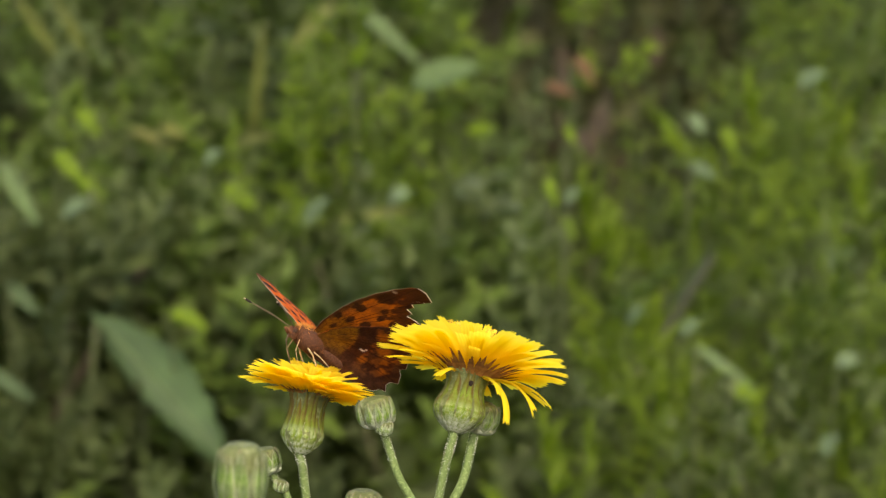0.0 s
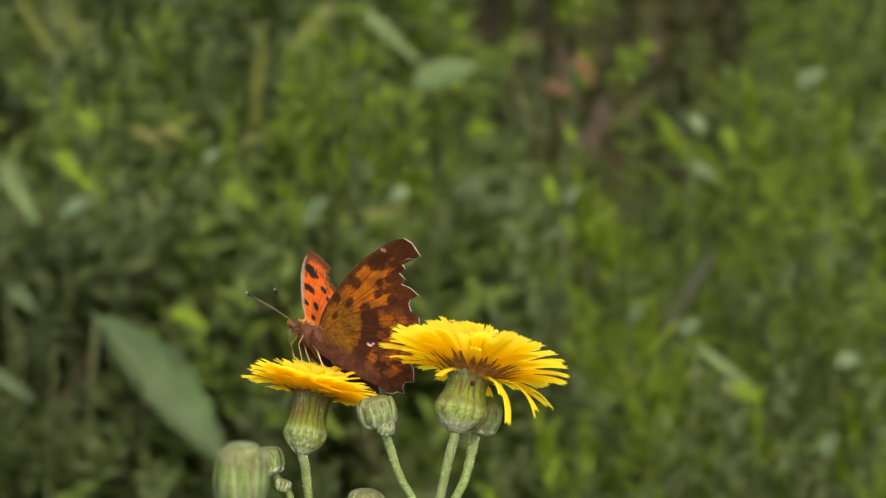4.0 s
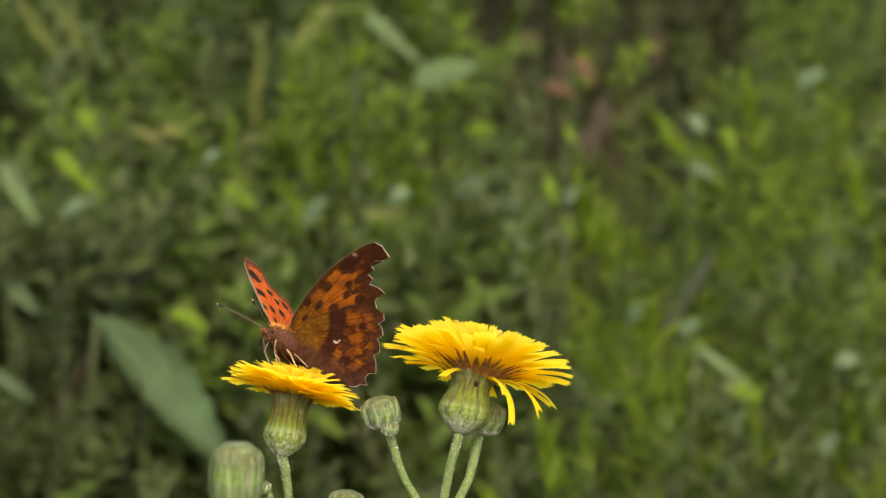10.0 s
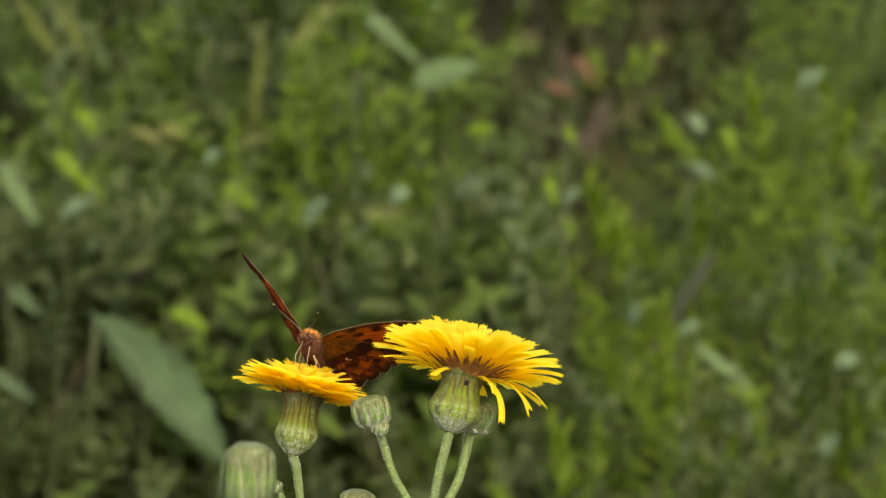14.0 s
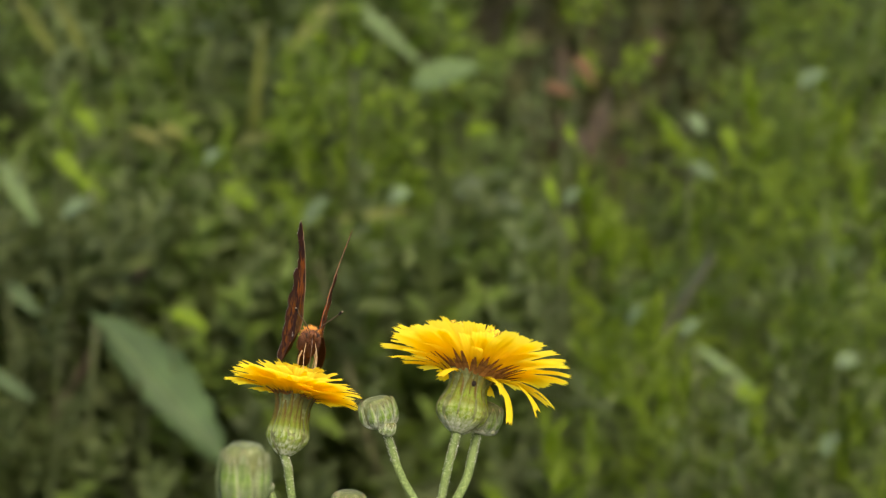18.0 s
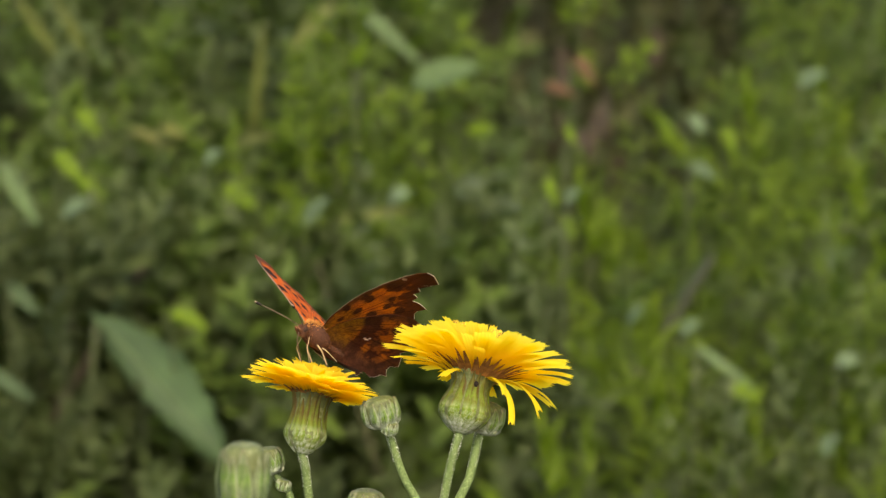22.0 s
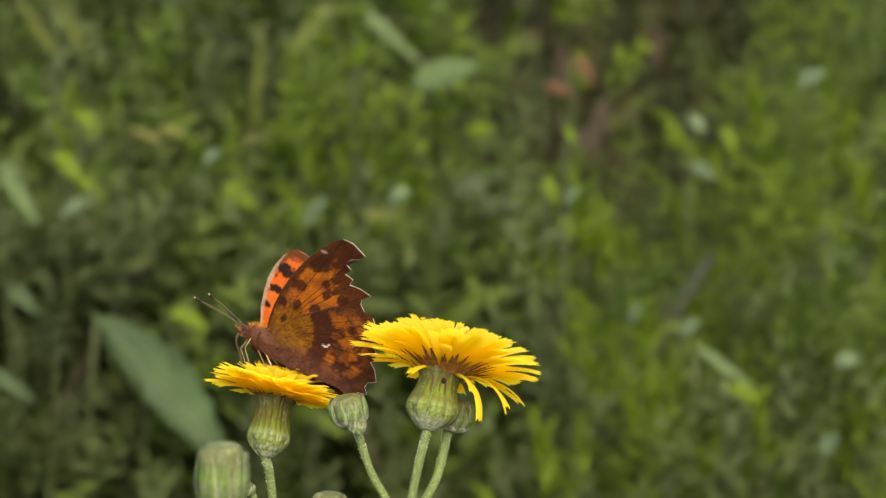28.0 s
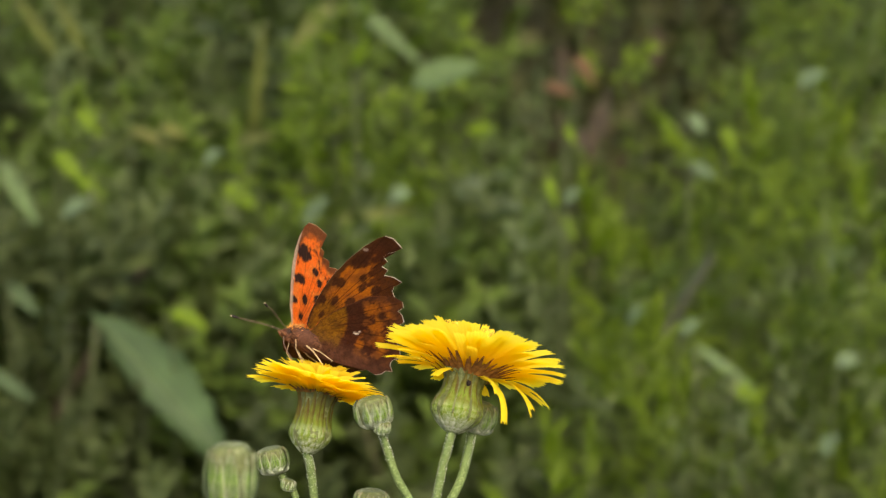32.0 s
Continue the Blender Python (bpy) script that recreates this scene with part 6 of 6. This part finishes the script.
    fly = [
        (0, -26.1, -2.8, 834.2, 4, -33, -135, 29, 29),
        (0.2, -25.4, -2.7, 835.0, 6, -35, -135, 30, 33),
        (0.3, -25.2, -2.7, 834.9, 7, -36, -136, 36, 37),
        (0.5, -25.7, -2.6, 835.1, 8, -38, -130, 62, 62),
        (0.7, -26.1, -2.7, 834.7, 9, -36, -138, 35, 33),
        (0.8, -26.3, -2.7, 834.5, 9, -35, -139, 25, 27),
        (1, -26.5, -2.8, 834.3, 8, -34, -136, 37, 37),
        (1.2, -26.2, -2.6, 835.1, 11, -35, -141, 39, 40),
        (1.3, -26.3, -2.6, 835.0, 12, -36, -141, 28, 29),
        (1.5, -26.8, -2.6, 835.5, 14, -38, -143, 40, 40),
        (1.7, -27.1, -2.6, 835.2, 14, -38, -142, 47, 48),
        (1.8, -27.5, -2.6, 835.2, 14, -37, -145, 37, 41),
        (2, -26.8, -2.7, 834.7, 15, -36, -144, 51, 49),
        (2.2, -26.7, -2.6, 835.0, 12, -36, -145, 35, 41),
        (2.5, -27.2, -2.7, 834.6, 10, -36, -140, 58, 58),
        (2.7, -26.2, -2.7, 834.6, 10, -34, -142, 37, 37),
        (3, -27.2, -2.8, 833.9, 10, -33, -141, 52, 52),
        (3.2, -26.2, -2.7, 834.5, 12, -35, -144, 37, 38),
        (3.3, -24.9, -2.8, 834.3, 12, -35, -144, 35, 33),
        (3.5, -25.3, -2.8, 834.4, 13, -38, -143, 46, 47),
        (3.9, -25.1, -2.8, 834.6, 15, -37, -147, 62, 60),
        (4.3, -24.9, -2.7, 834.8, 17, -37, -151, 38, 40),
        (4.7, -24.6, -2.7, 834.9, 18, -36, -155, 58, 58),
        (5.1, -24.4, -2.6, 835.1, 20, -36, -159, 36, 38),
        (5.5, -24.2, -2.6, 835.3, 22, -35, -163, 40, 36),
        (5.7, -24.7, -2.6, 835.1, 26, -37, -162, 29, 43),
        (5.8, -25.6, -2.6, 835.2, 28, -37, -167, 23, 42),
        (6, -24.9, -2.8, 834.3, 35, -40, -165, 77, 64),
        (6.2, -26.0, -2.6, 835.3, 23, -36, -161, 27, 45),
        (6.3, -26.0, -2.6, 835.4, 18, -33, -162, 36, 58),
        (6.5, -27.2, -2.6, 835.1, 12, -27, -172, 95, 90),
        (6.7, -27.2, -2.5, 835.8, 15, -30, -164, 93, 89),
        (6.8, -27.7, -2.5, 835.8, 18, -32, -160, 87, 82),
        (7, -26.0, -2.6, 835.1, 21, -35, -160, 41, 37),
        (7.2, -25.6, -2.6, 835.2, 15, -39, -141, 63, 66),
        (7.3, -27.0, -2.6, 835.3, 14, -37, -152, 41, 49),
        (7.5, -24.0, -2.6, 835.2, 12, -39, -145, 59, 60),
        (7.7, -24.5, -2.6, 835.1, 11, -38, -147, 38, 42),
        (7.8, -26.2, -2.6, 835.3, 12, -37, -150, 45, 43),
        (8, -26.5, -2.7, 834.9, 11, -35, -153, 51, 52),
        (8.2, -24.2, -2.6, 835.2, 11, -35, -147, 40, 43),
        (8.3, -21.8, -2.6, 835.0, 13, -35, -146, 46, 45),
        (8.5, -25.0, -2.6, 835.1, 12, -36, -135, 76, 77),
        (8.7, -25.2, -2.7, 834.7, 13, -36, -145, 55, 48),
        (8.8, -23.2, -2.7, 834.6, 11, -36, -146, 29, 32),
        (9, -22.6, -2.7, 834.6, 11, -38, -146, 41, 45),
        (9.1, -21.1, -2.6, 835.2, 10, -37, -146, 50, 54),
        (9.3, -22.2, -2.7, 834.7, 8, -38, -144, 35, 37),
        (9.5, -23.7, -2.6, 835.0, 4, -39, -132, 59, 67),
        (9.7, -26.9, -2.6, 835.4, 7, -37, -129, 77, 75),
        (9.8, -29.3, -2.6, 835.1, 9, -35, -126, 68, 65),
        (10, -31.2, -2.8, 834.1, 14, -32, -134, 49, 51),
        (10.2, -25.5, -2.6, 835.0, 11, -33, -135, 53, 58),
        (10.3, -24.3, -2.6, 835.2, 8, -34, -131, 48, 64),
        (10.5, -28.0, -2.7, 834.6, 6, -36, -127, 33, 37),
        (10.7, -28.8, -2.6, 835.0, 6, -34, -132, 42, 44),
        (10.8, -27.6, -3.0, 833.1, 8, -33, -128, 88, 78),
        (11, -27.1, -2.7, 834.5, 3, -32, -122, 73, 70),
        (11.2, -28.3, -2.6, 835.2, 1, -33, -121, 26, 34),
        (11.3, -28.5, -2.6, 835.2, -0, -33, -122, 37, 44),
        (11.5, -26.6, -2.7, 834.6, -3, -33, -119, 62, 65),
        (11.7, -26.1, -2.6, 835.3, -4, -32, -115, 28, 37),
        (11.8, -26.3, -2.6, 835.5, -3, -31, -120, 38, 49),
        (12, -25.5, -2.6, 835.0, -2, -30, -119, 67, 69),
        (12.2, -24.1, -2.7, 834.8, -4, -30, -117, 25, 32),
        (12.3, -24.2, -2.7, 834.6, -4, -30, -117, 18, 25),
        (12.5, -24.0, -2.7, 834.7, -5, -30, -115, 35, 38),
        (12.7, -23.5, -2.7, 834.8, -5, -30, -117, 42, 46),
        (12.8, -22.7, -2.7, 834.6, -6, -30, -117, 28, 29),
        (13, -22.5, -2.8, 834.2, -8, -30, -110, 33, 36),
        (13.1, -23.7, -2.7, 834.7, -7, -29, -111, 56, 61),
        (13.2, -23.1, -2.8, 834.3, -7, -29, -111, 60, 68),
        (13.3, -22.9, -2.7, 834.7, -8, -29, -109, 46, 55),
        (13.5, -22.8, -2.8, 834.2, -9, -29, -100, 25, 30),
        (13.8, -25.5, -2.9, 833.7, -6, -31, -116, 6, 9),
        (14, -25.6, -3.0, 833.0, -9, -34, -102, 20, 39),
        (14.1, -22.4, -2.9, 833.8, -3, -34, -114, 55, 60),
        (14.2, -21.1, -2.8, 834.0, -3, -34, -112, 52, 58),
        (14.3, -19.4, -2.9, 833.5, -1, -33, -114, 57, 64),
        (14.4, -20.5, -2.7, 834.8, -4, -34, -100, 70, 94),
        (14.5, -19.2, -2.6, 835.2, -4, -34, -95, 81, 93),
        (14.9, -19.5, -2.6, 835.1, -5, -33, -95, 68, 80),
        (15.3, -19.8, -2.6, 834.9, -6, -32, -94, 82, 92),
        (15.7, -20.1, -2.7, 834.8, -7, -32, -94, 66, 78),
        (16.1, -20.4, -2.7, 834.6, -8, -31, -93, 76, 86),
        (16.5, -20.7, -2.7, 834.5, -9, -30, -93, 63, 77),
        (16.7, -26.2, -2.8, 834.3, -12, -30, -88, 44, 57),
        (16.8, -28.2, -2.8, 834.1, -13, -30, -86, 56, 74),
        (17, -25.8, -2.8, 834.1, -13, -30, -82, 71, 84),
        (17.2, -26.1, -2.8, 834.1, -11, -29, -85, 23, 34),
        (17.3, -29.5, -2.9, 833.5, -8, -29, -78, 67, 54),
        (17.5, -31.1, -2.9, 833.7, -8, -29, -77, 86, 95),
        (17.7, -29.4, -2.8, 833.9, -7, -29, -81, 74, 82),
        (17.8, -27.8, -2.9, 833.5, -5, -29, -83, 71, 84),
        (18, -26.2, -2.9, 833.8, -7, -30, -79, 75, 88),
        (18.2, -26.8, -2.8, 834.0, -7, -28, -88, 62, 73),
        (18.3, -26.1, -2.8, 834.0, -8, -28, -88, 65, 80),
        (18.5, -23.0, -2.9, 833.6, -11, -26, -86, 56, 71),
        (18.7, -23.3, -2.8, 834.0, -5, -29, -104, 34, 44),
        (18.8, -24.0, -2.8, 834.2, -3, -30, -106, 49, 62),
        (19, -22.5, -2.8, 834.3, -2, -33, -104, 71, 78),
        (19.2, -23.8, -2.7, 834.7, -3, -30, -111, 39, 48),
        (19.3, -24.0, -2.7, 834.8, -4, -29, -112, 36, 44),
        (19.5, -22.2, -2.7, 834.6, -7, -27, -109, 50, 58),
        (19.7, -20.6, -2.7, 834.9, -5, -29, -113, 27, 34),
        (19.8, -23.7, -2.7, 835.0, -3, -29, -117, 44, 52),
        (20, -25.2, -2.7, 834.7, -2, -31, -114, 66, 70),
        (20.2, -23.0, -2.6, 835.1, -2, -31, -115, 35, 44),
        (20.3, -21.0, -2.7, 834.7, -2, -31, -117, 26, 34),
        (20.5, -22.3, -2.7, 834.8, -3, -32, -113, 57, 62),
        (20.7, -25.1, -2.6, 835.2, -1, -32, -119, 47, 53),
        (20.8, -24.3, -2.7, 834.8, -0, -33, -118, 25, 32),
        (21, -22.8, -2.6, 835.1, 2, -34, -118, 34, 43),
        (21.2, -23.9, -2.6, 835.4, 2, -33, -120, 55, 63),
        (21.3, -24.7, -2.6, 835.2, 3, -32, -122, 37, 43),
        (21.5, -25.3, -2.6, 835.1, 3, -31, -121, 33, 37),
        (21.7, -24.9, -2.6, 835.3, 4, -29, -128, 59, 66),
        (21.8, -25.0, -2.6, 835.3, 3, -29, -127, 60, 68),
        (22, -24.8, -2.6, 835.0, 2, -28, -125, 34, 36),
        (22.2, -25.1, -2.6, 835.1, 2, -28, -124, 42, 43),
        (22.5, -26.3, -2.7, 834.7, 3, -28, -124, 29, 30),
        (22.7, -26.1, -2.6, 835.0, 4, -30, -125, 35, 39),
        (23, -27.7, -2.6, 835.2, 6, -32, -126, 28, 29),
        (23.2, -30.4, -2.5, 836.1, 6, -31, -128, 64, 66),
        (23.3, -30.8, -2.5, 836.0, 7, -30, -129, 54, 56),
        (23.5, -30.4, -2.6, 835.1, 6, -30, -128, 31, 32),
        (23.7, -31.4, -2.5, 835.8, 6, -29, -128, 28, 37),
        (23.8, -33.2, -2.5, 835.8, 7, -28, -130, 43, 50),
        (24, -35.5, -2.7, 834.9, 8, -26, -132, 58, 57),
        (24.2, -34.4, -2.6, 835.5, 11, -27, -142, 36, 37),
        (24.3, -33.3, -2.5, 835.6, 11, -28, -143, 52, 54),
        (24.5, -36.4, -2.7, 834.7, 12, -29, -146, 42, 40),
        (24.7, -37.6, -2.6, 835.3, 11, -29, -150, 15, 19),
        (24.8, -36.6, -2.6, 835.3, 11, -29, -150, 28, 29),
        (25, -38.9, -2.7, 834.7, 10, -30, -151, 16, 16),
        (25.5, -33.4, -2.7, 834.5, 10, -31, -152, 22, 24),
        (25.9, -33.4, -2.7, 834.4, 13, -31, -154, 42, 42),
        (26.3, -33.3, -2.7, 834.3, 15, -32, -157, 26, 28),
        (26.7, -33.3, -2.8, 834.3, 18, -32, -159, 48, 50),
        (27.1, -33.2, -2.8, 834.2, 20, -33, -162, 34, 38),
        (27.5, -33.2, -2.8, 834.1, 23, -33, -164, 54, 54),
        (27.7, -31.6, -2.9, 833.8, 19, -32, -166, 28, 52),
        (27.8, -34.2, -2.8, 834.3, 16, -32, -172, 41, 74),
        (28, -34.5, -2.8, 834.1, 17, -32, -166, 57, 60),
        (28.2, -29.3, -2.8, 834.3, 15, -31, -164, 38, 39),
        (28.3, -27.3, -2.7, 834.6, 13, -31, -162, 48, 50),
        (28.5, -29.9, -2.6, 835.0, 10, -29, -163, 22, 32),
        (28.7, -30.9, -2.7, 834.8, 10, -28, -158, 43, 50),
        (28.8, -33.7, -2.6, 835.4, 10, -28, -156, 56, 64),
        (29, -37.5, -2.5, 835.7, 11, -26, -154, 18, 32),
        (29.2, -35.6, -2.7, 834.9, 10, -27, -154, 32, 41),
        (29.3, -34.5, -2.7, 834.8, 9, -26, -156, 20, 31),
        (29.5, -35.7, -2.6, 835.1, 10, -27, -152, 17, 27),
        (29.7, -35.4, -2.8, 834.4, 9, -26, -155, 7, 2),
        (29.8, -34.1, -2.8, 834.4, 7, -27, -151, 15, 20),
        (30, -36.4, -2.8, 834.3, 7, -27, -151, 11, 15),
        (30.2, -33.2, -2.8, 834.1, 7, -28, -152, 7, 13),
        (30.3, -31.9, -2.8, 833.9, 7, -29, -151, -2, 14),
        (30.5, -34.3, -2.6, 835.4, 10, -30, -151, 15, 29),
        (30.7, -32.5, -2.7, 834.7, 8, -28, -150, 34, 23),
        (30.8, -32.6, -2.8, 834.1, 3, -27, -151, 1, 14),
        (31, -34.7, -2.7, 834.5, 1, -26, -151, 7, 8),
        (31.2, -27.8, -2.9, 833.8, 7, -26, -147, 19, 34),
        (31.3, -24.2, -2.9, 833.5, 10, -26, -146, 14, 36),
        (31.5, -27.5, -2.7, 834.7, 19, -26, -139, 30, 72),
        (31.7, -29.9, -2.8, 834.2, 20, -25, -143, 46, 84),
        (31.8, -28.8, -2.9, 833.6, 21, -24, -145, 28, 60),
        (32, -27.7, -2.8, 834.3, 25, -25, -137, 37, 94),
    ]
    walk(BUTTERFLY, [(r[0], pose(r[1] * MM, r[2] * MM, r[3] * MM, *r[4:7])) for r in fly])
    walk(WING_LEFT, [(r[0], pose(0, HINGE, 0, r[7])) for r in fly])
    walk(WING_RIGHT, [(r[0], pose(0, -HINGE, 0, -r[8])) for r in fly])
    # herbs that stir in the wind
    for ob, x, y, z in HERBS[:NAMED_HERBS]:
        sway = sway_bgE if x < -0.14 else sway_bgA if x < 0.04 else sway_bgB if x < 0.15 else sway_bgG
        far = (y + 0.55) / 4950
        walk(ob, [(t, pose(x, y, z, 0, math.degrees(math.atan(d * far / 0.4)), 0)) for t, d in zip(times, sway)])


motions()
